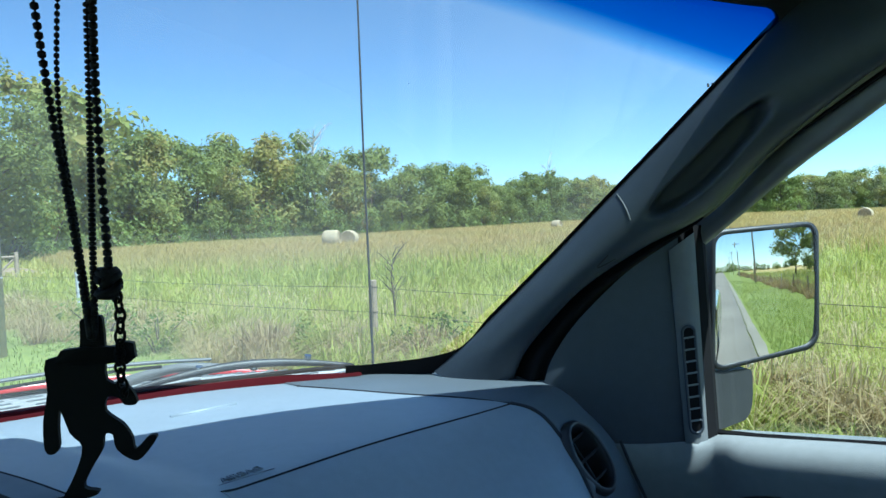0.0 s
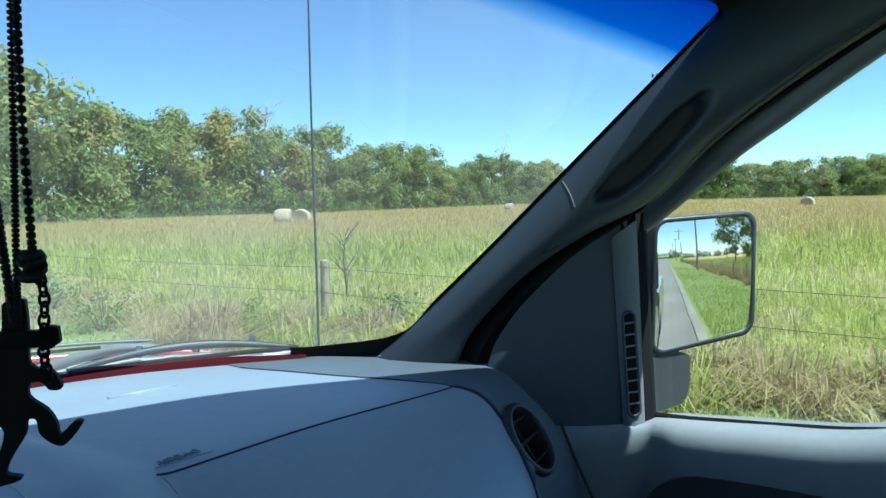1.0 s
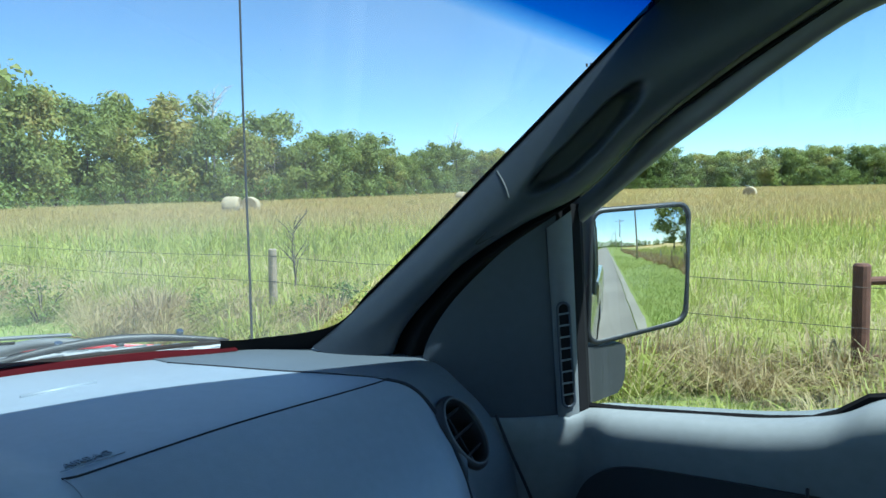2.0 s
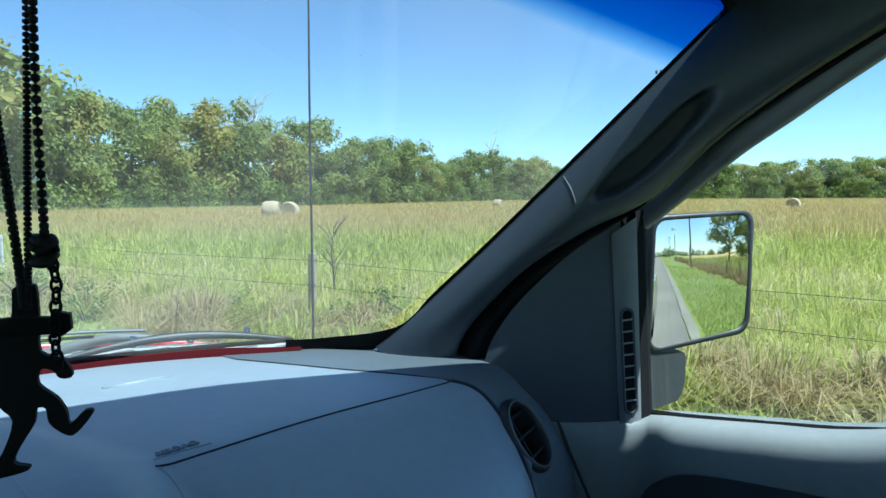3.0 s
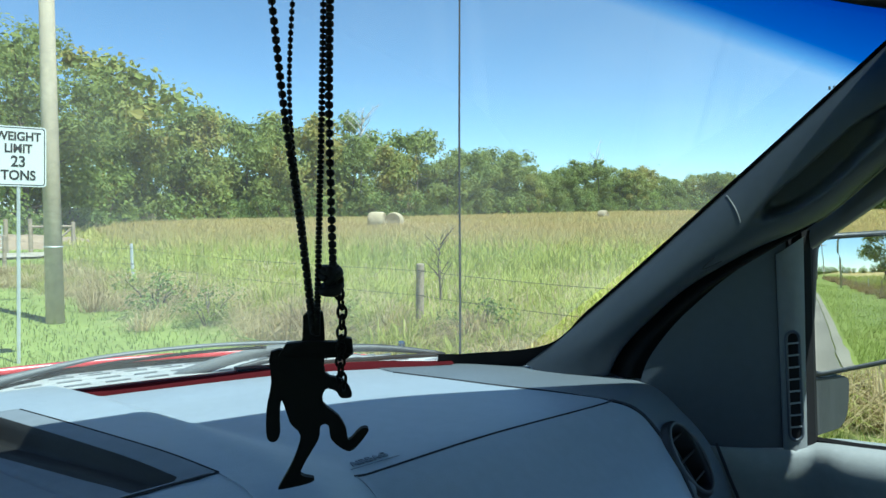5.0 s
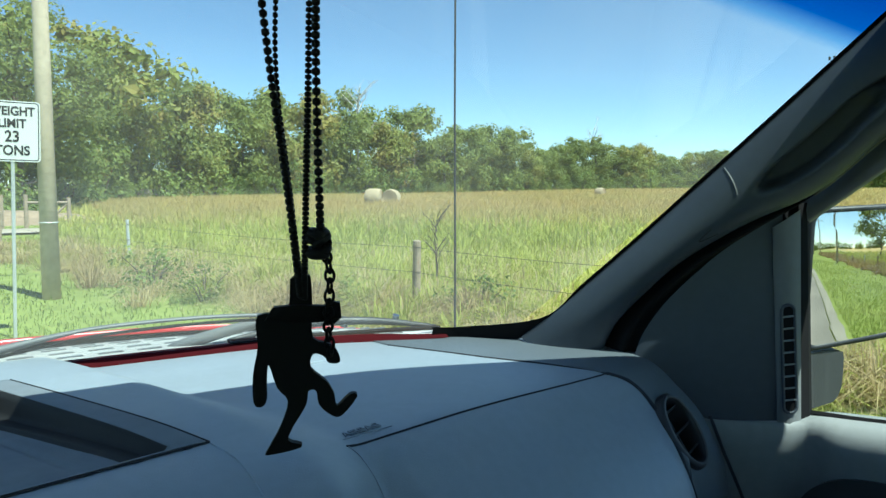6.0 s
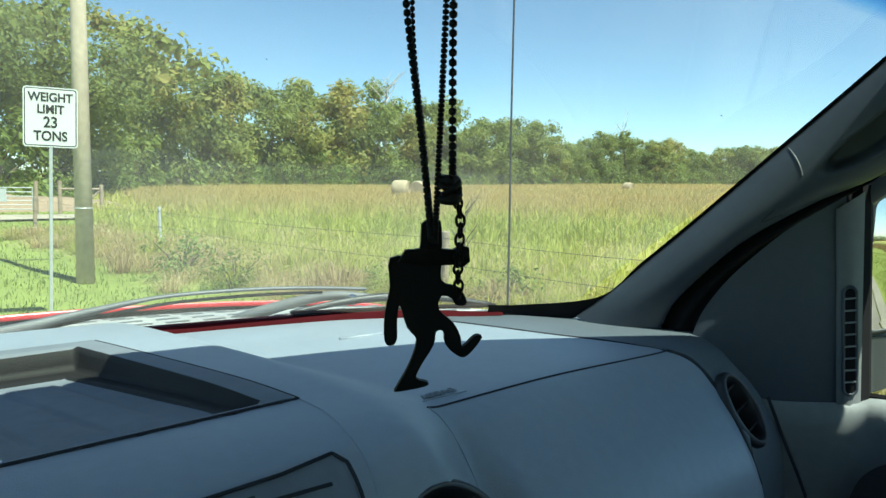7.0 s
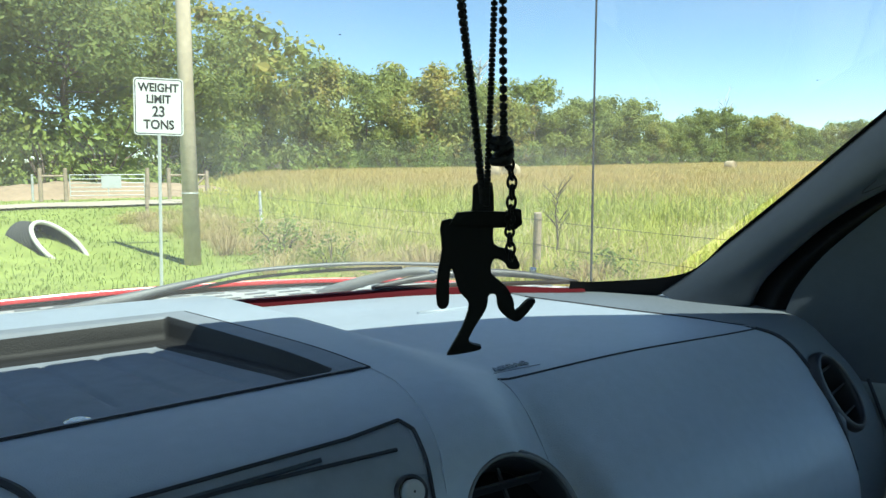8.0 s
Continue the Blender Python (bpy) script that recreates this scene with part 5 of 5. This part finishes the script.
    for i in range(8):
        c = lo_c.lerp(hi_c, (i + 0.5) / 8) + na * 0.0015
        bm = bm_new()
        tube(bm, [c - side * 0.0075, c + side * 0.0075 + Vector((0, 0, 0.002))], 0.0014, sides=5)
        part("slat", bm, DOOR, strip)
    # outer skin, with the body line that shows in the mirror
    bm = bm_new()
    rows = []
    for x, z in ((0.885, 1.155), (0.905, 1.13), (0.918, 1.0), (0.92, 0.9), (0.915, 0.75), (0.90, 0.5), (0.88, 0.42)):
        rows.append([(x, y, z) for y in (1.0, 0.5, 0.0, -0.35)])
    loft(bm, rows)
    part("outer_skin", bm, SIDE, door, "dull pale outer door skin", smooth=True)


build_door()


def door_mirror():
    root = tagged(new("door_mirror"), "black framed rectangular door mirror")
    root.parent = truck
    c = Vector((1.012, 0.866, 1.336))
    out, up = Vector((0.845, -0.535, 0)).normalized(), Vector((0.045, -0.01, 1)).normalized()
    n = out.cross(up).normalized()
    n = n if n.y < 0 else -n
    hw, hh = 0.0905, 0.098

    def outline(w, h, r, lift):
        pts = []
        for sx, sz, a0 in ((1, 1, 0), (-1, 1, 90), (-1, -1, 180), (1, -1, 270)):
            for q in (0, 18, 36, 54, 72, 90):
                a = radians(a0 + q)
                px, pz = sx * (w - r) + r * math.cos(a), sz * (h - r) + r * math.sin(a)
                pz += -0.012 * (px / w) * (-0.35 if pz > 0 else -1.0)
                pts.append(c + out * px + up * pz + n * lift)
        return pts
    spot, gn, radius = Vector((0.954, 0.904, 1.370)), Vector((-0.513, -0.857, 0.041)).normalized(), 1.5

    def bowed(p):
        q = p - spot
        q = q - gn * q.dot(gn)
        return spot + q + gn * (0.006 - q.length_squared / (2 * radius))
    bm = bm_new()
    loft(bm, [[bowed(p) - n * 0.004 for p in outline(hw - 0.009, hh - 0.009, 0.016, 0)], [bowed(p) + n * 0.003 for p in outline(hw - 0.0065, hh - 0.0065, 0.018, 0)], [bowed(p) + n * 0.002 for p in outline(hw, hh, 0.022, 0)], outline(hw, hh, 0.024, -0.02), outline(hw * 0.9, hh * 0.9, 0.03, -0.07), outline(hw * 0.6, hh * 0.6, 0.03, -0.09)], closed=True)
    bm.faces.new([bm.verts.new(p) for p in outline(hw * 0.6, hh * 0.6, 0.03, -0.09)])
    part("housing", bm, BLACK, root, "black plastic mirror housing", smooth=True)
    bm = bm_new()
    edge = outline(hw - 0.0075, hh - 0.0075, 0.016, 0.001)
    edge = [a.lerp(b, k / 5) for a, b in zip(edge, edge[1:] + edge[:1]) for k in range(5)]
    loft(bm, [[bowed(c.lerp(p, 1 - s / 30 + 0.002)) for p in edge] for s in range(31)], closed=True)
    bmesh.ops.recalc_face_normals(bm, faces=bm.faces)
    part("mirror_glass", bm, MIRROR, root, "bowed silvered mirror glass", smooth=True)
    bm = bm_new()
    foot = [(0.885 + 0.107 * k, 0.935 - 0.055 * k, z) for k, z in ((0, 1.225), (0.93, 1.227), (0.985, 1.224), (1.0, 1.216), (1.0, 1.192), (0.985, 1.174), (0.95, 1.161), (0.88, 1.152), (0.6, 1.144), (0, 1.135))]
    prism(bm, foot, (0.03, 0.05, 0))
    part("foot", bm, FOOTP, root, "dark grey mirror foot")


door_mirror()


# bonnet, cowl, wipers, aerial
def build_front():
    bm = bm_new()
    rows = []
    for i in range(14):
        y = 1.70 + 1.15 * i / 13
        z = 1.196 + 0.006 * math.sin(min(i, 2) / 2 * 1.57) - 0.20 * (y - 1.70)
        half = 0.80 - 0.06 * i / 13
        rows.append([(half * k / 10, y - 0.16 * abs(k / 10) ** 2.5 * (1 - i / 13), z + 0.034 * (1 - (k / 10) ** 2) - 0.05 * abs(k / 10) ** 6) for k in range(-10, 11)])
    lip = [(p[0], p[1] + 0.002, p[2] - 0.009) for p in rows[0]]
    under = [[Vector(p) + Vector((0, 0.003, 0.001)) for p in lip], [Vector(p) + Vector((0, 0.006, -0.10)) for p in lip]]
    loft(bm, [lip] + rows + [[(p[0], p[1] + 0.06, p[2] - 0.35) for p in rows[-1]]])
    bonnet = part("bonnet", bm, RED, truck, "glossy red bonnet", smooth=True)
    bm = bm_new()
    loft(bm, under)
    part("rear_gap", bm, RUBBER, bonnet, "dark gap under the bonnet edge")
    for side in (-1, 1):
        bm = bm_new()
        rows = []
        for i in range(12):
            y = 1.05 + 1.75 * i / 11
            rows.append([(side * x, y, z) for x, z in ((0.80, 1.13 - 0.05 * (i / 11) ** 2), (0.90, 1.10 - 0.05 * (i / 11) ** 2), (0.965, 1.02), (0.985, 0.9), (0.975, 0.6), (0.95, 0.45))])
        loft(bm, rows)
        part("wing", bm, RED, truck, "red front wing", smooth=True)
    # cowl grille with slots between the glass and the bonnet
    bm = bm_new()
    xs = [-0.70 + 1.40 * k / 56 for k in range(57)]
    loft(bm, [[(x, glass_y(x, 1.25) + o, z - 0.02 * (x / 0.7) ** 4) for x in xs] for o, z in ((0.012, 1.246), (0.05, 1.246), (0.16, 1.238), (0.25, 1.226), (0.28, 1.18))])
    cowl = part("cowl", bm, COWL, truck, "pale grey slotted plastic cowl below the windscreen", smooth=True)
    for row in range(4):
        for k in range(26):
            x = -0.62 + 1.2 * k / 25
            y = glass_y(x, 1.25) + 0.075 + row * 0.045
            z = float(np.interp(0.075 + row * 0.045, (0.05, 0.16, 0.25), (1.246, 1.238, 1.226))) - 0.02 * (x / 0.7) ** 4
            bm = bm_new()
            box(bm, (x - 0.015, y - 0.0035, z - 0.003), (x + 0.015, y + 0.0035, z + 0.0012))
            part("slot", bm, GREYP, cowl)

    def wiper(pivot, tip, blade0, blade1):
        root = tagged(new("wiper"), "dark grey windscreen wiper at rest")
        root.parent = truck
        p, t = Vector(pivot), Vector(tip)
        bm = bm_new()
        line = [p + Vector((0, 0, -0.03)), p, p.lerp(t, 0.3) + Vector((0, 0, 0.012)), p.lerp(t, 0.7) + Vector((0, 0, 0.014)), t]
        tube(bm, [curve_at(line, i / 20) for i in range(21)], [0.011 - 0.006 * i / 20 for i in range(21)], sides=8)
        part("arm", bm, GREYP, root, smooth=True)
        a, b = Vector(blade0), Vector(blade1)
        bm = bm_new()
        pts = []
        for i in range(25):
            k = i / 24
            q = a.lerp(b, k)
            q.y = glass_y(q.x, q.z) + 0.012
            pts.append(q + Vector((0, 0.002, 0.016 * math.sin(math.pi * k))))
        tube(bm, pts, [0.003 + 0.003 * math.sin(math.pi * i / 24) for i in range(25)], sides=7)
        part("blade_bow", bm, BLACK, root, smooth=True)
        bm = bm_new()
        pts = []
        for i in range(13):
            q = a.lerp(b, i / 12)
            q.y = glass_y(q.x, q.z) + 0.006
            pts.append(q)
        tube(bm, pts, 0.0035, sides=6)
        part("rubber_blade", bm, RUBBER, root)
        for k in (0.3, 0.55, 0.8):
            q = a.lerp(b, k)
            q.y = glass_y(q.x, q.z) + 0.018
            bm = bm_new()
            tube(bm, [q + Vector((0, 0, 0.008)), q + Vector((0, -0.004, 0.020))], [0.006, 0.005], sides=10)
            part("pin", bm, STEEL, root, "bright pivot pin")

    wiper((0.22, 1.44, 1.232), (0.385, 1.335, 1.272), (0.27, 1.33, 1.258), (0.555, 1.28, 1.256))
    # the long flat arm of the far wiper, lifted over the glass
    bm = bm_new()
    arm = [(-0.30, 1.42, 1.232), (-0.18, 1.40, 1.248), (-0.046, 1.372, 1.270), (-0.002, 1.364, 1.279), (0.064, 1.350, 1.291), (0.118, 1.340, 1.297), (0.205, 1.329, 1.2985), (0.282, 1.318, 1.296), (0.36, 1.308, 1.290)]
    rows = []
    for i in range(41):
        p = curve_at(arm, i / 40)
        w = 0.016 - 0.0125 * smooth01(i / 40, 0.1, 0.6)
        rows.append([p + Vector((0, 0.002, -w)), p + Vector((0, -0.004, -w * 0.4)), p + Vector((0, -0.004, w * 0.2)), p + Vector((0, 0.004, w * 0.3)), p + Vector((0, 0.006, -w))])
    loft(bm, rows, closed=True)
    long_arm = part("wiper_arm", bm, GREYP, truck, "long grey wiper arm arched over the cowl", smooth=True)
    bm = bm_new()
    tube(bm, [curve_at(arm, 0.1 + 0.8 * i / 24) + Vector((0, 0.001, -0.007 - 0.003 * math.sin(math.pi * i / 24))) for i in range(25)], 0.0022, sides=6)
    part("rubber_blade", bm, RUBBER, long_arm)
    bm = bm_new()
    tube(bm, [(0.637 + 0.0005 * math.sin(i * 0.21), 1.325, 1.19 + 1.0 * i / 60) for i in range(61)], [0.0022 - 0.001 * i / 60 for i in range(61)], sides=6)
    part("aerial", bm, BLACK, truck, "thin black whip aerial")


build_front()


def screen_header():
    """The dark trim over the windscreen, with the rounded upper corner."""
    low = [(-0.80, 1.700), (-0.4, 1.712), (0.0, 1.716), (0.4, 1.704), (0.60, 1.691), (0.70, 1.683), (0.745, 1.680), (0.770, 1.678), (0.785, 1.672), (0.793, 1.662), (0.799, 1.648)]
    bm = bm_new()
    rows = []
    for i in range(91):
        x, z, _ = curve_at([(a, b, 0) for a, b in low], (i / 90) ** 0.5)
        p = Vector((x, glass_y(x, z) - 0.006, z))
        rows.append([p + Vector((0, 0.006, 0.003)), p, p + Vector((0.001, -0.006, 0.006)), p + Vector((0.004, -0.03, 0.022)), Vector((p.x + 0.008, 0.64, 1.732))])
    loft(bm, rows)
    part("screen_header", bm, BLACK, truck, "dark header trim over the windscreen", smooth=True)


screen_header()


# the rest of the cab: roof, left side, back wall, seats' wall, floor
def build_shell():
    # pale roof lining added overhead to brighten the dash by bounce
    bm = bm_new()
    box(bm, (-0.80, -0.66, 1.725), (0.80, 0.665, 1.79), 0.02)
    part("roof", bm, LINER, truck, "unseen pale headliner that bounces light into the cab")
    bm = bm_new()
    box(bm, (-0.86, -0.70, 0.35), (0.86, -0.63, 1.17), 0.02)
    part("back_wall", bm, SEATG, truck)
    bm = bm_new()
    box(bm, (-0.86, -0.70, 1.655), (0.86, -0.63, 1.726), 0.01)
    part("rear_header", bm, HEADL, truck)
    bm = bm_new()
    box(bm, (-0.80, -0.668, 1.165), (0.80, -0.663, 1.66))
    rear = part("rear_window", bm, GLASS, truck, "clear rear window glass")
    rear.visible_shadow = False
    bm = bm_new()
    box(bm, (-0.81, -0.70, 1.792), (0.81, 0.655, 1.806), 0.006)
    part("roof_skin", bm, RED, truck, "red painted cab roof")
    # seats are out of view, added as pale surfaces that return light
    for x0 in (-0.62, 0.10):
        bm = bm_new()
        box(bm, (x0, -0.61, 0.45), (x0 + 0.52, -0.43, 1.16), 0.06)
        box(bm, (x0 + 0.13, -0.59, 1.17), (x0 + 0.39, -0.47, 1.32), 0.04)
        part("seat_back", bm, SEATG, truck, "unseen pale seat back that bounces light")
        bm = bm_new()
        box(bm, (x0, -0.44, 0.42), (x0 + 0.52, 0.10, 0.60), 0.06)
        part("seat_cushion", bm, SEATG, truck, "unseen pale seat cushion that bounces light")
    for sx in (-1, 1):
        # unseen rail added to stop sun leaking in under the roof edge
        bm = bm_new()
        box(bm, (sx * 0.79 - 0.014, -0.64, 1.660), (sx * 0.79 + 0.014, 0.50, 1.76), 0.006)
        part("roof_rail", bm, HEADL, truck)
        bm = bm_new()
        box(bm, (sx * 0.86 - 0.04, -0.68, 1.15), (sx * 0.86 + 0.04, -0.52, 1.74), 0.02)
        part("rear_pillar", bm, HEADL, truck)
    bm = bm_new()
    box(bm, (0.80, -0.34, 0.45), (0.90, -0.22, 1.74), 0.02)
    part("door_pillar", bm, PILLAR, truck)
    bm = bm_new()
    box(bm, (0.82, -0.70, 0.45), (0.915, -0.33, 1.20), 0.02)
    part("rear_quarter", bm, SIDE, truck)
    bm = bm_new()
    box(bm, (-0.95, -0.70, 0.45), (-0.80, 1.0, 1.20), 0.02)
    part("left_door", bm, DOOR, truck)
    bm = bm_new()
    tube(bm, [(-0.66, 1.12, 1.24), (-0.80, 0.73, 1.69), (-0.83, 0.6, 1.75)], 0.05, sides=10)
    part("left_pillar", bm, PILLAR, truck)
    bm = bm_new()
    box(bm, (-0.90, -0.34, 1.1), (-0.80, -0.22, 1.74), 0.02)
    part("left_door_pillar", bm, PILLAR, truck)
    bm = bm_new()
    box(bm, (-0.86, -0.66, 0.36), (0.86, 1.35, 0.42), 0.01)
    part("cab_floor", bm, BLACK, truck)
    for sx in (-1, 1):
        bm = bm_new()
        rows = []
        for x, z in ((0.845, 0.60), (0.845, 1.16), (0.885, 1.165), (0.91, 1.12), (0.925, 0.95), (0.92, 0.7), (0.90, 0.5)):
            rows.append([(sx * x, y, z + (0.42 * max(0.0, 1 - ((y + 1.55) / 0.46) ** 2) ** 0.5 if z < 0.55 else 0.0)) for y in np.linspace(-0.74, -2.62, 40)])
        loft(bm, rows)
        part("bed_side", bm, SIDE, truck, "dull pale side of the load bed", smooth=True)
        bm = bm_new()
        rows = []
        for q in np.linspace(0, math.pi, 17):
            y, z = -1.55 + 0.45 * math.cos(q), 0.5 + 0.42 * math.sin(q)
            rows.append([(sx * 0.62, y, z), (sx * 0.895, y, z)])
        loft(bm, rows)
        part("wheel_arch", bm, BLACK, truck)
    bm = bm_new()
    box(bm, (-0.845, -2.62, 0.60), (0.845, -0.74, 0.64), 0.005)
    part("bed_floor", bm, BLACK, truck)
    bm = bm_new()
    box(bm, (-0.86, -2.68, 0.58), (0.86, -2.62, 1.16), 0.012)
    part("tailgate", bm, SIDE, truck)
    for sx in (-1, 1):
        bm = bm_new()
        box(bm, (sx * 0.42 - 0.04, -2.58, 0.44), (sx * 0.42 + 0.04, 2.75, 0.58), 0.01)
        part("frame_rail", bm, BLACK, truck)
    for y in (-1.55, 2.1):
        bm = bm_new()
        tube(bm, [(-0.8, y, 0.375), (0.8, y, 0.375)], 0.05, sides=12)
        part("axle", bm, BLACK, truck)
    for y in (-1.55, 2.1):
        for sx in (-1, 1):
            bm = bm_new()
            ring = [2 * math.pi * k / 32 for k in range(32)]
            loft(bm, [[(sx * x, y + math.cos(a) * r, 0.375 + math.sin(a) * r) for a in ring] for x, r in ((0.70, 0.30), (0.72, 0.375), (0.86, 0.375), (0.885, 0.34), (0.885, 0.24), (0.85, 0.22), (0.85, 0.02))], closed=True)
            part("wheel", bm, RUBBER, truck, smooth=True)


build_shell()


# ------------------------------------------------------------------ what hangs in the windscreen
def hanging_charm():
    """A flat walking figure cut from dark sheet, one plain piece, facing the driver."""
    outline = [(-3.5, 30), (-1, 32), (3, 32), (4.5, 30), (5, 17), (5, 5), (12, 2), (15, -3), (15, -6), (11, -6), (9, -3), (5, -2), (4, -8), (10, -14), (13, -20), (14, -25), (19, -20), (22, -21), (16, -29), (12, -29), (7, -24), (6, -18), (3, -18), (2, -24), (-3, -33), (-5, -39), (0, -41), (-2, -43), (-13, -45), (-13, -43), (-8, -33), (-5, -22), (-9, -16), (-12, -6), (-13, -13), (-13, -21), (-15, -24), (-18, -22), (-18, -10), (-16, 2), (-16, 15), (-5, 16.5)]
    ring = outline + outline[:1]
    line = [curve_at([(x, z, 0) for x, z in ring], i / (3 * len(outline))) for i in range(3 * len(outline))]
    bm = bm_new()
    prism(bm, [(q.x * 0.00097, 0, q.y * 0.00092) for q in line], (0, 0.004, 0))
    ob = mesh_object("hanging_charm", bm, CHARM)
    ob.matrix_basis = pose(0.0287, 0.7058, 1.3871, 0, 0, -30) @ Matrix.Diagonal((1.18, 1, 1.14, 1))
    tagged(ob, "flat black metal walking figure charm hanging on a cord", "charm")


def necklace():
    root = tagged(new("beaded_necklace"), "black beaded cords and chain looped from the roof", "cord")
    m = pose(0.0297, 0.7043, -0.0024, 0, 0, -30)

    def strand(name, pts, bead, gap):
        line = [m @ curve_at(pts, i / 40) for i in range(41)]
        bm = bm_new()
        tube(bm, line, bead * 0.28, sides=6)
        length = sum((b - a).length for a, b in zip(line, line[1:]))
        n = int(length / gap)
        for i in range(n):
            f = i / n * 40
            k = int(f)
            p = line[k].lerp(line[k + 1], f - k)
            d = (line[k + 1] - line[k]).normalized()
            tube(bm, [p - d * gap * 0.38, p - d * gap * 0.2, p + d * gap * 0.2, p + d * gap * 0.38], [bead * 0.45, bead, bead, bead * 0.45], sides=7)
        part(name, bm, CORD, root, smooth=True)
    strand("cord", [(-0.032, 0.006, 1.735), (-0.021, 0.004, 1.60), (-0.0135, 0.003, 1.52), (-0.006, 0.002, 1.46), (-0.001, 0, 1.413)], 0.0018, 0.0046)
    strand("cord", [(0.009, -0.004, 1.735), (0.006, -0.003, 1.60), (0.004, -0.002, 1.52), (0.002, -0.001, 1.46), (0.0005, 0, 1.412)], 0.0016, 0.0030)
    strand("cord", [(0.002, 0.012, 1.735), (-0.006, 0.008, 1.60), (-0.0105, 0.006, 1.52), (-0.005, 0.003, 1.46), (0.0, 0.001, 1.412)], 0.0012, 0.0034)
    strand("cord", [(0.0125, -0.006, 1.735), (0.009, -0.005, 1.60), (0.007, -0.004, 1.52), (0.008, -0.002, 1.44)], 0.0019, 0.0046)
    # linked chain from the knot past the cross bar to the figure's hand
    way = [(0.0095, -0.002, 1.436), (0.0118, -0.003, 1.424), (0.0112, -0.0045, 1.410), (0.0108, -0.0045, 1.400), (0.0118, -0.003, 1.388)]
    bm = bm_new()
    for i in range(13):
        p, q = curve_at(way, i / 13), curve_at(way, (i + 1) / 13)
        d = (q - p).normalized()
        s = Vector((1, 0, 0)) if i % 2 else Vector((0.45, 0.9, 0)).normalized()
        s = (s - d * s.dot(d)).normalized()
        mid, half = (p + q) / 2, (q - p).length * 0.72
        tube(bm, [m @ (mid + d * half * math.sin(a) + s * 0.0019 * math.cos(a)) for a in np.linspace(0, 2 * math.pi, 15)[:-1]], 0.00075, sides=6, closed=True)
    part("chain", bm, CHARM, root, "black linked chain", smooth=True)
    bm = bm_new()
    tube(bm, [m @ Vector((0.007 + 0.0042 * math.cos(q) * math.cos(q * 0.31), 0.004 * math.sin(q), 1.437 + 0.005 * math.sin(q * 0.37))) for q in np.linspace(0, 42, 160)], 0.0021, sides=6)
    part("knot", bm, CORD, root, "tight black knot", smooth=True)
    bm = bm_new()
    prism(bm, [m @ Vector(p) for p in ((-0.0165, -0.002, 1.4035), (-0.004, -0.003, 1.4020), (0.009, -0.003, 1.4025), (0.0135, -0.003, 1.4015), (0.0168, -0.002, 1.4040), (0.0162, -0.002, 1.4105), (0.0125, -0.003, 1.4115), (0.009, -0.003, 1.4095), (-0.004, -0.003, 1.4100), (-0.013, -0.002, 1.4092))], m.to_3x3() @ Vector((0, 0.005, 0)))
    part("clasp", bm, CHARM, root, "black cross bar clasp")


hanging_charm()
necklace()
